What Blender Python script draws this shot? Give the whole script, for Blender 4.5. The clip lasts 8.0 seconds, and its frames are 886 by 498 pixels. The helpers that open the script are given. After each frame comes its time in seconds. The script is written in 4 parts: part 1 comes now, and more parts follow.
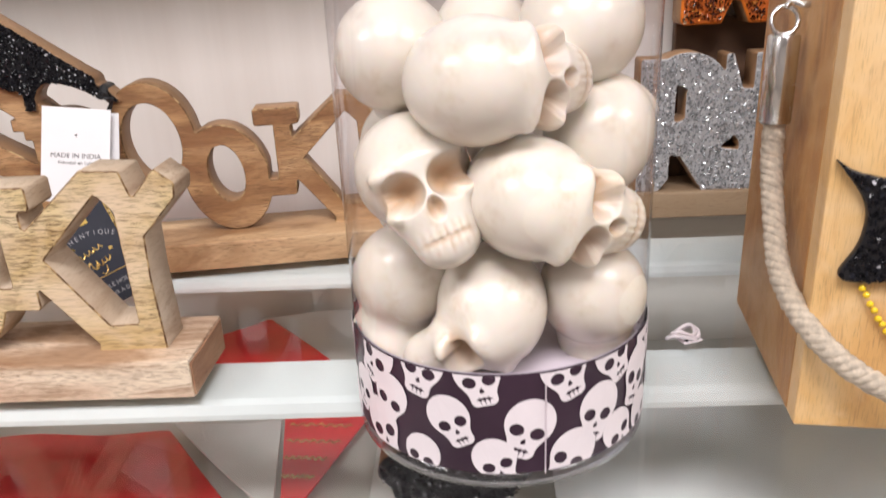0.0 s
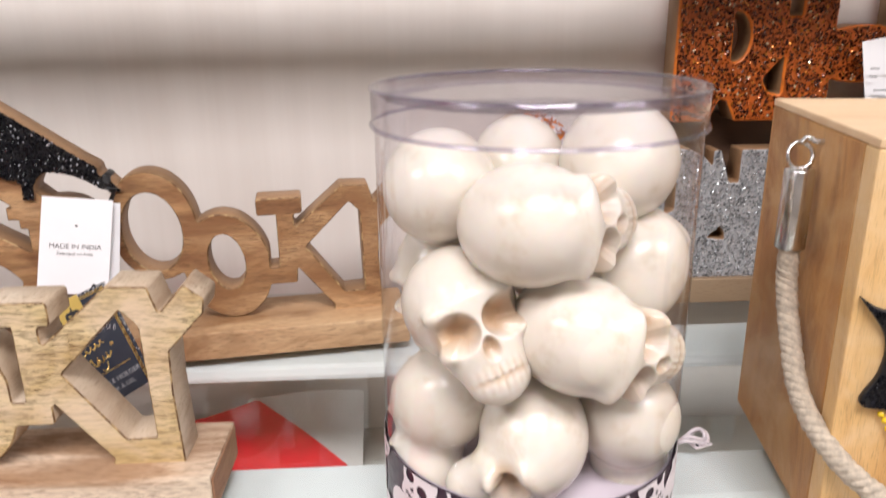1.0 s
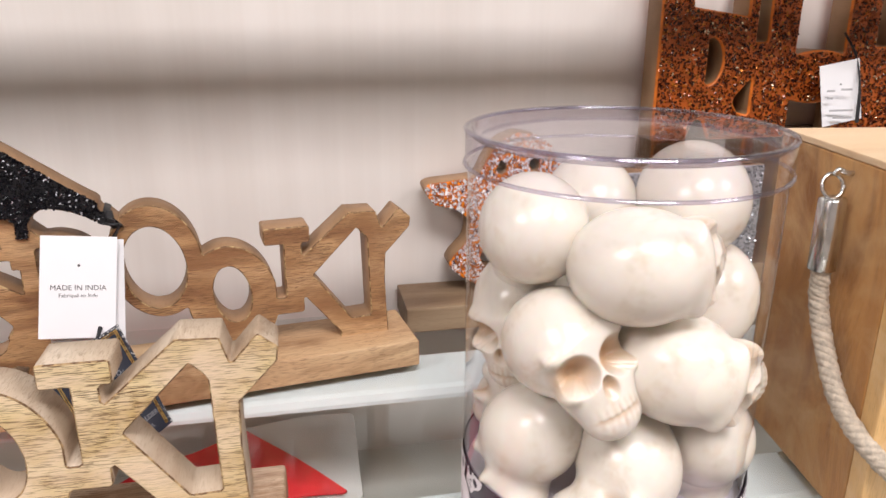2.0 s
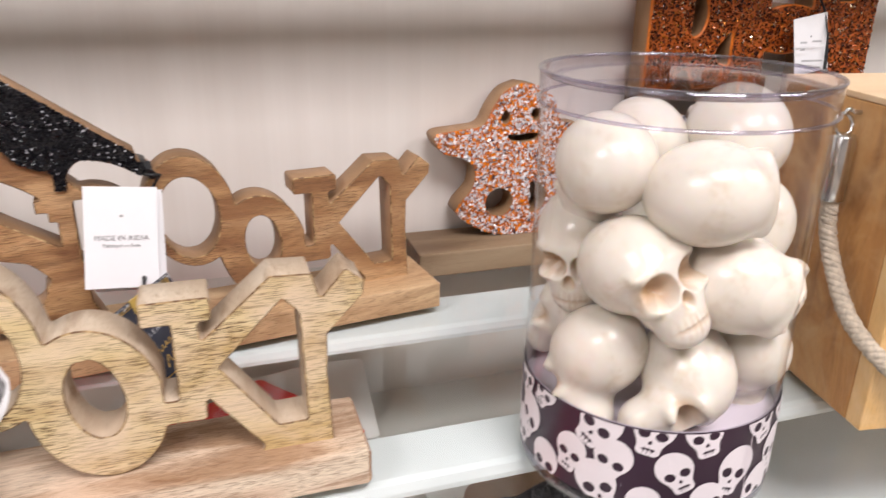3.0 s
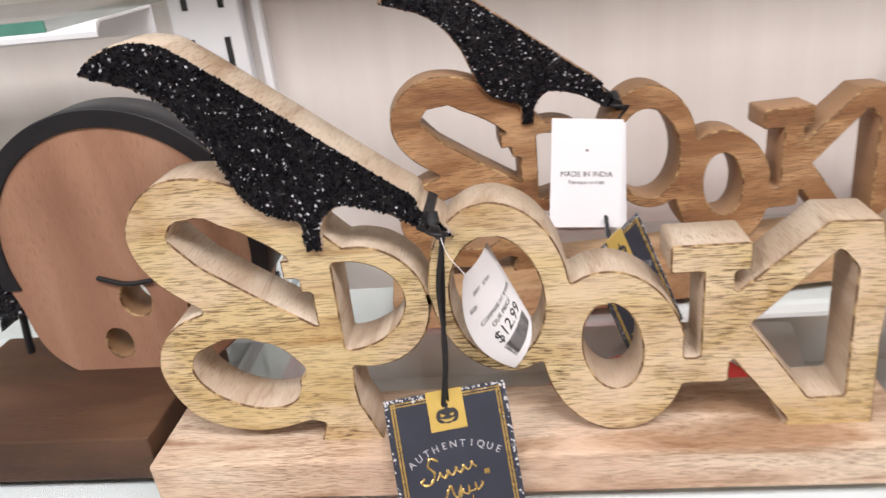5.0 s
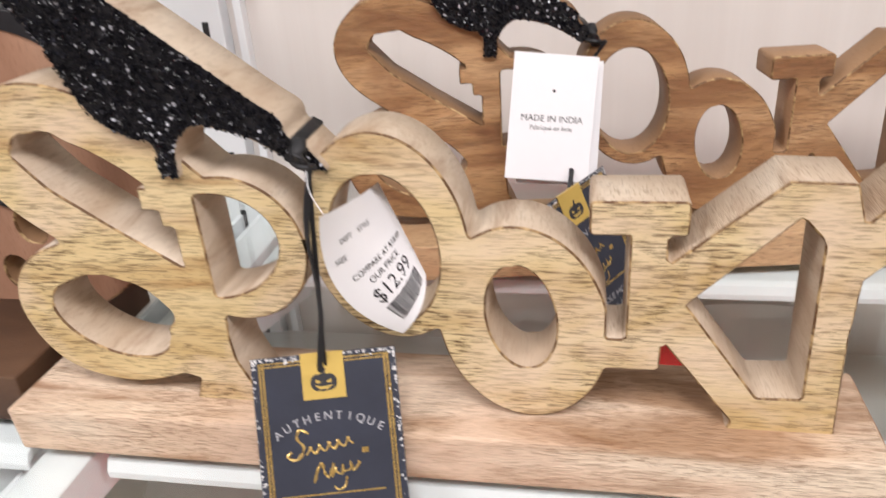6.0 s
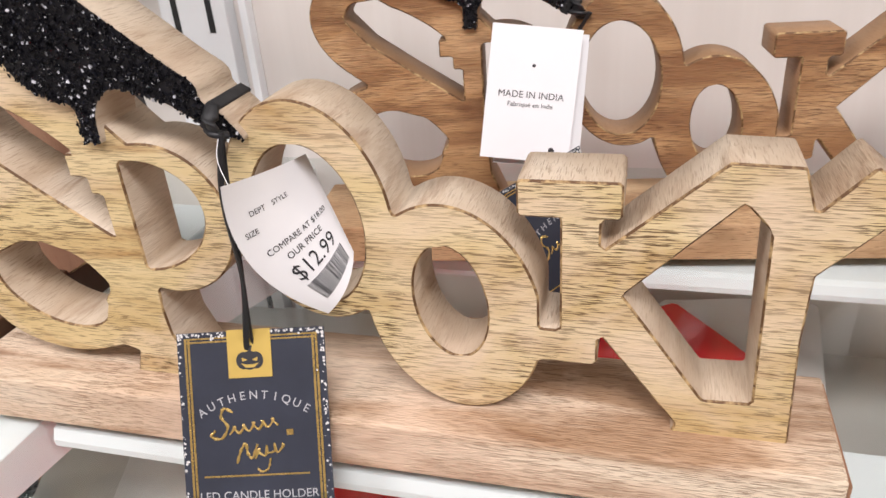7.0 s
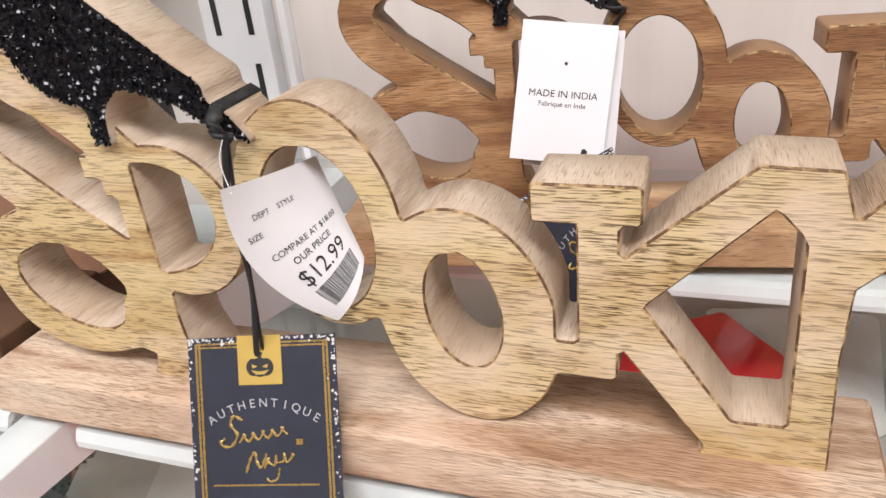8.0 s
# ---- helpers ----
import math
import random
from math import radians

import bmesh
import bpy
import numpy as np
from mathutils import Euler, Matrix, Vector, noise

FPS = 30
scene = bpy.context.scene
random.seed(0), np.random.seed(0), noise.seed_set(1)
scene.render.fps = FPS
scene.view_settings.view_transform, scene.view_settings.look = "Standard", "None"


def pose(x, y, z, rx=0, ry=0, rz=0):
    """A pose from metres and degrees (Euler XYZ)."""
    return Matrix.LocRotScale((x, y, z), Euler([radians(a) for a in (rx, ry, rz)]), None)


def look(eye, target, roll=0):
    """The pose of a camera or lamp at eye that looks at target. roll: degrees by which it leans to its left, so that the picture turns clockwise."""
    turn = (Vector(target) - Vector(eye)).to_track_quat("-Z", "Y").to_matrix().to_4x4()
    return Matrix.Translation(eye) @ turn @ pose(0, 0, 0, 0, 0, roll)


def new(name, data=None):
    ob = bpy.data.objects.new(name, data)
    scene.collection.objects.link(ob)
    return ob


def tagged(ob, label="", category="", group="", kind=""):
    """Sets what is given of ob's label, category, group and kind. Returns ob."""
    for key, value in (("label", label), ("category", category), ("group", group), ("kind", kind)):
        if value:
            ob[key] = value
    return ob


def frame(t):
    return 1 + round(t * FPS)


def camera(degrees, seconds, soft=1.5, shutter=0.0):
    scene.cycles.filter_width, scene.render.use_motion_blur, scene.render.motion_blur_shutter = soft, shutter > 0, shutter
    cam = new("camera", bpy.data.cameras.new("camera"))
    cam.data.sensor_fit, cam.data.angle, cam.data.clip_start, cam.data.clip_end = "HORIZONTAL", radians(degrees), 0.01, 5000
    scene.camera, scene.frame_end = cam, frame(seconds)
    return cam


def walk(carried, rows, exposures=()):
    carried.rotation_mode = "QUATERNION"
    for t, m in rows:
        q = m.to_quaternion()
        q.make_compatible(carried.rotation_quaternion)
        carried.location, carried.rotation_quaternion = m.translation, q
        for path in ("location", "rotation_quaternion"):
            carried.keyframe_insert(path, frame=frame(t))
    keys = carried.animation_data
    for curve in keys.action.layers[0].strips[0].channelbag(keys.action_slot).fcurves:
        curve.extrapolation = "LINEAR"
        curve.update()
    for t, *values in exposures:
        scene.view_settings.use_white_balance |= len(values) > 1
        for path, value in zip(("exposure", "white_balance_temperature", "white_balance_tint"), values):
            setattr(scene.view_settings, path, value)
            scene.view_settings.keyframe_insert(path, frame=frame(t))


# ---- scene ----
cam = camera(61.3, 8.0, 1.5, 0.4)
PATH = [
    (0, (0.469, -0.321, 0.199), (0.409, 1.545, -0.519), -2.7),
    (0.5, (0.452, -0.319, 0.222), (0.456, 1.566, -0.445), -1.5),
    (1, (0.43, -0.313, 0.237), (0.518, 1.585, -0.388), -0.7),
    (1.2, (0.422, -0.312, 0.25), (0.552, 1.59, -0.356), -0.6),
    (2.3, (0.319, -0.299, 0.257), (0.788, 1.531, -0.4), 0.4),
    (2.5, (0.309, -0.301, 0.254), (0.819, 1.51, -0.426), 0.5),
    (3, (0.267, -0.31, 0.253), (0.845, 1.462, -0.474), 0.8),
    (3.5, (0.21, -0.321, 0.259), (0.706, 1.471, -0.477), 0.2),
    (4, (0.195, -0.312, 0.249), (0.476, 1.515, -0.514), -2.4),
    (4.5, (0.177, -0.284, 0.231), (0.264, 1.548, -0.566), -3.5),
    (4.7, (0.168, -0.272, 0.235), (0.129, 1.556, -0.576), -5.0),
    (5.8, (0.217, -0.214, 0.214), (-0.216, 1.543, -0.639), -5.3),
    (6, (0.228, -0.205, 0.204), (-0.135, 1.542, -0.7), -4.2),
    (6.5, (0.247, -0.196, 0.197), (-0.185, 1.521, -0.734), -4.1),
    (7, (0.267, -0.184, 0.193), (-0.244, 1.51, -0.739), -4.5),
    (7.5, (0.275, -0.177, 0.188), (-0.393, 1.47, -0.73), -5.9),
    (8, (0.277, -0.17, 0.188), (-0.378, 1.483, -0.728), -6.2),
]
walk(cam, [(t, look(eye, target, roll)) for t, eye, target, roll in PATH])


# The shop's lights: ceiling panels in front of and above the shelf
def area_lamp(name, eye, target, w, h, power, colour):
    d = bpy.data.lights.new(name, "AREA")
    d.shape, d.size, d.size_y, d.energy, d.color = "RECTANGLE", w, h, power, colour
    ob = new(name, d)
    ob.matrix_world = look(eye, target)
    return ob


area_lamp("ceiling_panel_light", (0.45, -1.02, 1.55), (0.45, -1.0, 0.0), 0.9, 0.55, 38.5, (1.0, 0.945, 0.955))
area_lamp("ceiling_panel_light", (-1.2, -1.02, 1.55), (-1.2, -1.0, 0.0), 0.9, 0.55, 35, (1.0, 0.945, 0.955))
area_lamp("ceiling_panel_light", (2.1, -1.02, 1.55), (2.1, -1.0, 0.0), 0.9, 0.55, 30, (1.0, 0.945, 0.955))
world = bpy.data.worlds.new("shop_world")
world.use_nodes = True
world.node_tree.nodes["Background"].inputs[0].default_value = (1.0, 0.95, 0.9, 1)
world.node_tree.nodes["Background"].inputs[1].default_value = 0.06
scene.world = world


# ---- materials ----
def mat(name):
    m = bpy.data.materials.new(name)
    m.use_nodes = True
    nt = m.node_tree
    return m, nt, nt.nodes["Principled BSDF"]


def node(nt, kind, **kw):
    n = nt.nodes.new(kind)
    for k, v in kw.items():
        n.inputs[k.replace("_", " ")].default_value = v
    return n


def ramp(nt, fac, stops):
    r = nt.nodes.new("ShaderNodeValToRGB")
    while len(r.color_ramp.elements) < len(stops):
        r.color_ramp.elements.new(0.5)
    for e, (p, c) in zip(r.color_ramp.elements, stops):
        e.position, e.color = p, (*c, 1)
    nt.links.new(fac, r.inputs[0])
    return r.outputs[0]


def mix(nt, fac, a, b, blend="MIX"):
    n = nt.nodes.new("ShaderNodeMix")
    n.data_type, n.blend_type = "RGBA", blend
    for sock, v in ((n.inputs[0], fac), (n.inputs[6], a), (n.inputs[7], b)):
        if isinstance(v, bpy.types.NodeSocket):
            nt.links.new(v, sock)
        else:
            sock.default_value = v if isinstance(v, (int, float)) else (*v, 1)
    return n.outputs[2]


def coords(nt, scale, which="Object", rot=(0, 0, 0)):
    tc = nt.nodes.new("ShaderNodeTexCoord")
    mp = nt.nodes.new("ShaderNodeMapping")
    mp.inputs["Scale"].default_value = scale
    mp.inputs["Rotation"].default_value = rot
    nt.links.new(tc.outputs[which], mp.inputs[0])
    return mp.outputs[0]


def noise_tex(nt, vec, scale, detail=4, rough=0.6, dist=0.0):
    n = node(nt, "ShaderNodeTexNoise", Scale=scale, Detail=detail, Roughness=rough, Distortion=dist)
    nt.links.new(vec, n.inputs["Vector"])
    return n.outputs["Fac"]


def bump(nt, bsdf, height, strength, dist=0.001):
    b = node(nt, "ShaderNodeBump", Strength=strength, Distance=dist)
    nt.links.new(height, b.inputs["Height"])
    nt.links.new(b.outputs[0], bsdf.inputs["Normal"])


def wood(name, light, mid, dark, fibre=(0.12, 0.06, 0.025), fibre_amount=0.7, along=(6, 60, 60), rough=0.55, lines=0.56, rot=(0, 0, 0), stain=None, relief=0.4, sharp=1.0, blotch=None):
    """Sawn wood: broad figure, fine dark pores drawn out along the grain, a little relief."""
    m, nt, b = mat(name)
    v = coords(nt, along, rot=rot)
    broad = noise_tex(nt, v, 0.55, 3, 0.55, 0.6)
    col = ramp(nt, broad, [(0.49 - 0.19 * sharp, dark), (0.49, mid), (0.49 + 0.19 * sharp, light)])
    vf = coords(nt, tuple(150 if a == min(along) else 2500 for a in along), rot=rot)
    fine = noise_tex(nt, vf, 1.0, 1.5, 0.5, 0.3)
    pores = ramp(nt, fine, [(lines, (0, 0, 0)), (lines + 0.085, (1, 1, 1))])
    patch = noise_tex(nt, coords(nt, (14, 14, 14)), 1.0, 2)
    amt = nt.nodes.new("ShaderNodeMath")
    amt.operation = "MULTIPLY"
    nt.links.new(pores, amt.inputs[0])
    nt.links.new(ramp(nt, patch, [(0.3, (0.3 * fibre_amount,) * 3), (0.62, (fibre_amount,) * 3)]), amt.inputs[1])
    if stain:
        spot = noise_tex(nt, coords(nt, tuple(a * 0.9 if a > min(along) else 11 for a in along), rot=rot), 0.8, 4, 0.65, 1.2)
        col = mix(nt, ramp(nt, spot, [(0.51, (0, 0, 0)), (0.70, (0.8, 0.8, 0.8))]), col, stain)
    if blotch:
        cloud = noise_tex(nt, coords(nt, (16, 16, 22)), 1.0, 4, 0.6, 0.8)
        cover = ramp(nt, cloud, [(0.45, (0, 0, 0)), (0.68, (0.85, 0.85, 0.85))])
        col = mix(nt, cover, col, blotch)
        keep = nt.nodes.new("ShaderNodeMath")
        keep.operation, keep.inputs[1].default_value, keep.inputs[2].default_value = "MULTIPLY_ADD", -0.75, 1.0
        nt.links.new(cover, keep.inputs[0])
        thin = nt.nodes.new("ShaderNodeMath")
        thin.operation = "MULTIPLY"
        nt.links.new(amt.outputs[0], thin.inputs[0])
        nt.links.new(keep.outputs[0], thin.inputs[1])
        amt = thin
    c = mix(nt, amt.outputs[0], col, fibre)
    nt.links.new(c, b.inputs["Base Color"])
    b.inputs["Roughness"].default_value = rough
    b.inputs["Specular IOR Level"].default_value = 0.35
    bump(nt, b, fine, relief, 0.0007)
    return m


def plain(name, colour, rough=0.5, metal=0.0, vary=0.08, scale=30, bumpy=0.0, spec=0.5):
    m, nt, b = mat(name)
    n = noise_tex(nt, coords(nt, (1, 1, 1)), scale, 5, 0.6)
    n2 = noise_tex(nt, coords(nt, (1, 1, 1)), scale * 9, 3, 0.6)
    lo = tuple(c * (1 - vary) for c in colour)
    hi = tuple(min(1, c * (1 + vary)) for c in colour)
    c = ramp(nt, n, [(0.3, lo), (0.7, hi)])
    nt.links.new(c, b.inputs["Base Color"])
    b.inputs["Metallic"].default_value = metal
    b.inputs["Specular IOR Level"].default_value = spec
    nt.links.new(ramp(nt, n2, [(0.3, (max(0.02, rough - 0.06),) * 3), (0.7, (min(1, rough + 0.06),) * 3)]), b.inputs["Roughness"])
    if bumpy:
        bump(nt, b, n2, bumpy, 0.0008)
    return m


def glassy(name, tint, ior=1.5, rough=0.0):
    """Clear sheet: passes light straight through, with a Fresnel gloss."""
    m, nt, b = mat(name)
    nt.nodes.remove(b)
    out = nt.nodes["Material Output"]
    tr = nt.nodes.new("ShaderNodeBsdfTransparent")
    tr.inputs[0].default_value = (*tint, 1)
    gl = nt.nodes.new("ShaderNodeBsdfGlossy")
    gl.inputs["Roughness"].default_value = rough
    lw = node(nt, "ShaderNodeLayerWeight", Blend=0.5)
    pw = nt.nodes.new("ShaderNodeMath")
    pw.operation, pw.inputs[1].default_value = "POWER", 5.0
    nt.links.new(lw.outputs["Facing"], pw.inputs[0])
    fr = nt.nodes.new("ShaderNodeMath")
    f0 = ((ior - 1) / (ior + 1)) ** 2
    fr.operation = "MULTIPLY_ADD"
    nt.links.new(pw.outputs[0], fr.inputs[0])
    fr.inputs[1].default_value, fr.inputs[2].default_value = 1 - f0, f0
    mx = nt.nodes.new("ShaderNodeMixShader")
    nt.links.new(fr.outputs[0], mx.inputs[0])
    nt.links.new(tr.outputs[0], mx.inputs[1])
    nt.links.new(gl.outputs[0], mx.inputs[2])
    nt.links.new(mx.outputs[0], out.inputs[0])
    return m


def glitter(name, stops, rough=0.18, metal=0.0, coat=0.6):
    m, nt, b = mat(name)
    g = nt.nodes.new("ShaderNodeNewGeometry")
    c = ramp(nt, g.outputs["Random Per Island"], stops)
    nt.nodes[-1].color_ramp.interpolation = "CONSTANT"
    nt.links.new(c, b.inputs["Base Color"])
    b.inputs["Roughness"].default_value = rough
    b.inputs["Metallic"].default_value = metal
    b.inputs["Specular IOR Level"].default_value = 0.26
    b.inputs["Coat Weight"].default_value = coat
    b.inputs["Coat Roughness"].default_value = 0.08
    return m


M_FACE = wood("mango_wood_face", (0.74, 0.60, 0.36), (0.67, 0.52, 0.275), (0.50, 0.335, 0.135), fibre=(0.085, 0.042, 0.014), fibre_amount=1.0, lines=0.52, sharp=0.8, stain=(0.36, 0.18, 0.055), blotch=(0.74, 0.58, 0.42))
M_CUT = wood("mango_wood_cut", (0.66, 0.57, 0.46), (0.57, 0.47, 0.36), (0.40, 0.29, 0.19), fibre_amount=0.45, stain=(0.27, 0.16, 0.09), along=(60, 14, 60), rough=0.7, relief=0.7, blotch=(0.47, 0.36, 0.26))


def edge_material(name, clean, burnt):
    """Saw-cut arris: mostly bare wood, scorched in patches."""
    m, nt, b = mat(name)
    n = noise_tex(nt, coords(nt, (1, 1, 1)), 130, 5, 0.7)
    nt.links.new(ramp(nt, n, [(0.40, clean), (0.53, burnt)]), b.inputs["Base Color"])
    b.inputs["Roughness"].default_value = 0.65
    return m


M_EDGE = edge_material("scorched_edge", (0.50, 0.34, 0.16), (0.11, 0.05, 0.016))
M_BASE = wood("mango_wood_base", (0.78, 0.65, 0.50), (0.67, 0.51, 0.37), (0.42, 0.265, 0.16), fibre=(0.19, 0.095, 0.045), fibre_amount=0.85, along=(9, 90, 90), lines=0.51, stain=(0.25, 0.115, 0.05), rot=(0, 0, 0.05), relief=0.9, sharp=0.6, blotch=(0.74, 0.55, 0.41))
M_SCORCH = wood("scorched_end_grain", (0.52, 0.33, 0.21), (0.36, 0.19, 0.11), (0.18, 0.08, 0.04), fibre_amount=0.6, along=(60, 12, 60), rough=0.7, stain=(0.10, 0.045, 0.02))
M_FACE2 = wood("brown_mango_face", (0.56, 0.35, 0.18), (0.45, 0.255, 0.115), (0.24, 0.115, 0.05), fibre=(0.09, 0.036, 0.014), fibre_amount=0.8, lines=0.52, stain=(0.13, 0.055, 0.022), along=(14, 62, 62), relief=0.8, sharp=0.55, blotch=(0.27, 0.13, 0.055))
M_CUT2 = wood("brown_mango_cut", (0.38, 0.23, 0.13), (0.29, 0.17, 0.09), (0.18, 0.10, 0.05), fibre_amount=0.25, along=(25, 8, 25))
M_BASE2 = wood("brown_mango_base", (0.62, 0.43, 0.25), (0.52, 0.33, 0.18), (0.34, 0.19, 0.09), fibre_amount=0.7, stain=(0.24, 0.12, 0.05), along=(7, 40, 40))
M_GREYWOOD = wood("weathered_base_wood", (0.34, 0.25, 0.16), (0.26, 0.18, 0.11), (0.16, 0.10, 0.06), fibre_amount=0.4, along=(7, 40, 40))
M_DARKWOOD = wood("dark_walnut_base", (0.13, 0.07, 0.04), (0.08, 0.04, 0.022), (0.04, 0.02, 0.012), fibre_amount=0.5, along=(7, 40, 40))
M_PINKWOOD = wood("rosy_wood", (0.46, 0.28, 0.19), (0.38, 0.21, 0.135), (0.26, 0.13, 0.08), fibre_amount=0.4, along=(30, 30, 5))
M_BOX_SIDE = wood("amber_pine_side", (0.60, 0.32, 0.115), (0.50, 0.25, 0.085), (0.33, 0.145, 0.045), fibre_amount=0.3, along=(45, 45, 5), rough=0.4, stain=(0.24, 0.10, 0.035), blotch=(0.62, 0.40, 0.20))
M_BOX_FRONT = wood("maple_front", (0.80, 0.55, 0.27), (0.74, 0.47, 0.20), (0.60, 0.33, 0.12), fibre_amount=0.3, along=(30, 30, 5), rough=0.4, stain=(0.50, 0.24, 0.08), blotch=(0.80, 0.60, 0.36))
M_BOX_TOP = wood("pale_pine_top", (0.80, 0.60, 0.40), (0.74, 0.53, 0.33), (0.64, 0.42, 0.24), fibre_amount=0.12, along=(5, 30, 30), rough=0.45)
M_WHITE_METAL = plain("white_powder_coat", (0.82, 0.84, 0.86), 0.35, vary=0.03, scale=12, bumpy=0.05)
M_SLOT = plain("slot_dark", (0.02, 0.02, 0.02), 0.8)
M_GLASS = glassy("shelf_glass", (0.93, 0.96, 0.95), 1.52)
M_GLASS_EDGE = plain("glass_edge_green", (0.10, 0.28, 0.22), 0.15, vary=0.15)
M_PLASTIC = glassy("clear_plastic", (0.975, 0.97, 0.985), 1.42, 0.03)
M_RIM = glassy("plastic_rim", (0.91, 0.89, 0.94), 1.75, 0.08)
M_BEAD = glassy("rim_bead_plastic", (0.80, 0.78, 0.86), 2.0, 0.15)
M_INSERT = plain("lilac_liner", (0.66, 0.60, 0.66), 0.5)
M_BAND = plain("band_print_dark", (0.035, 0.015, 0.032), 0.35, vary=0.15)
M_PRINT = plain("band_print_pale", (0.80, 0.74, 0.78), 0.35, vary=0.05)
# the last stop paints glints: about 3 in 100 black chips are pale
M_BLACK_GL = glitter("black_chips_pale_glints", [(0.0, (0.004, 0.004, 0.006)), (0.5, (0.008, 0.008, 0.011)), (0.88, (0.018, 0.019, 0.027)), (0.972, (0.55, 0.55, 0.60))], 0.14, 0.0, 0.0)
M_BLACK = plain("black_backing", (0.010, 0.010, 0.013), 0.4, vary=0.3, scale=200)
M_ORANGE_GL = glitter("orange_glitter", [(0.0, (0.05, 0.010, 0.004)), (0.4, (0.14, 0.026, 0.006)), (0.68, (0.34, 0.070, 0.010)), (0.88, (0.70, 0.24, 0.035)), (0.965, (0.90, 0.70, 0.45))], 0.2, 0.6)
M_ORANGE_RIM = plain("orange_rim_paint", (0.62, 0.155, 0.012), 0.4, vary=0.3, scale=140)
M_ORANGE = plain("orange_paint", (0.40, 0.085, 0.01), 0.4, vary=0.3, scale=80)
M_SILVER_GL = glitter("silver_glitter", [(0.0, (0.22, 0.23, 0.24)), (0.35, (0.40, 0.41, 0.43)), (0.7, (0.60, 0.61, 0.63)), (0.93, (0.85, 0.86, 0.88))], 0.2, 0.5)
M_SILVER = plain("silver_paint", (0.34, 0.34, 0.35), 0.4, vary=0.2, scale=120)
M_GHOST_GL = glitter("mixed_glitter", [(0.0, (0.60, 0.57, 0.60)), (0.30, (0.80, 0.22, 0.015)), (0.58, (0.80, 0.77, 0.79)), (0.76, (0.10, 0.075, 0.10)), (0.83, (0.50, 0.11, 0.02)), (0.92, (0.90, 0.88, 0.89))], 0.25, 0.1, 0.2)
M_GHOST = plain("ghost_backing", (0.36, 0.11, 0.03), 0.5, vary=0.3, scale=90)
M_CHROME = plain("satin_steel", (0.62, 0.61, 0.60), 0.22, 1.0, vary=0.05)
M_ROPE = plain("jute_rope", (0.64, 0.55, 0.44), 0.9, vary=0.28, scale=320, bumpy=1.0)
M_RIBBON = plain("black_ribbon", (0.012, 0.012, 0.014), 0.5, vary=0.3)
M_PAPER = plain("white_card", (0.80, 0.80, 0.82), 0.7, vary=0.02, scale=20, spec=0.2)
M_INK = plain("black_ink", (0.02, 0.02, 0.025), 0.6)
M_CARD = plain("slate_card", (0.022, 0.026, 0.042), 0.45, vary=0.15, scale=60)
M_GOLD = plain("gold_foil", (0.78, 0.56, 0.20), 0.28, 1.0, vary=0.08)
M_GOLDTAB = plain("gold_tab", (0.66, 0.47, 0.13), 0.4, 0.5, vary=0.1)
M_SCUFF = plain("scuffed_paper", (0.62, 0.61, 0.60), 0.8, vary=0.1)
M_GREYINK = plain("grey_ink", (0.42, 0.42, 0.44), 0.6)
M_RED = plain("red_felt", (0.86, 0.018, 0.028), 0.75, vary=0.12, scale=50, bumpy=0.2)
M_WHITEFELT = plain("white_felt", (0.78, 0.76, 0.74), 0.85, vary=0.06, scale=50, bumpy=0.2)
M_YELLOW = plain("yellow_bead", (0.80, 0.55, 0.02), 0.25)
M_SHELF_LOW = plain("grey_lower_shelf", (0.58, 0.56, 0.52), 0.5, vary=0.05, scale=8)
M_ROOM = plain("shop_wall_far", (0.40, 0.37, 0.345), 0.8, vary=0.06, scale=2)
M_FLOOR = plain("shop_floor", (0.42, 0.38, 0.34), 0.4, vary=0.1, scale=3)


def wall_material():
    """Warm white painted board with faint vertical streaks."""
    m, nt, b = mat("painted_back_panel")
    st = noise_tex(nt, coords(nt, (45, 45, 1.2)), 1.0, 4, 0.6)
    cl = noise_tex(nt, coords(nt, (6, 6, 6)), 1.0, 3, 0.5)
    c = mix(nt, 0.5, ramp(nt, st, [(0.3, (0.65, 0.60, 0.56)), (0.7, (0.76, 0.72, 0.685))]), ramp(nt, cl, [(0.3, (0.66, 0.615, 0.575)), (0.7, (0.77, 0.73, 0.70))]))
    nt.links.new(c, b.inputs["Base Color"])
    b.inputs["Roughness"].default_value = 0.45
    bump(nt, b, st, 0.08, 0.0005)
    return m


M_WALL = wall_material()


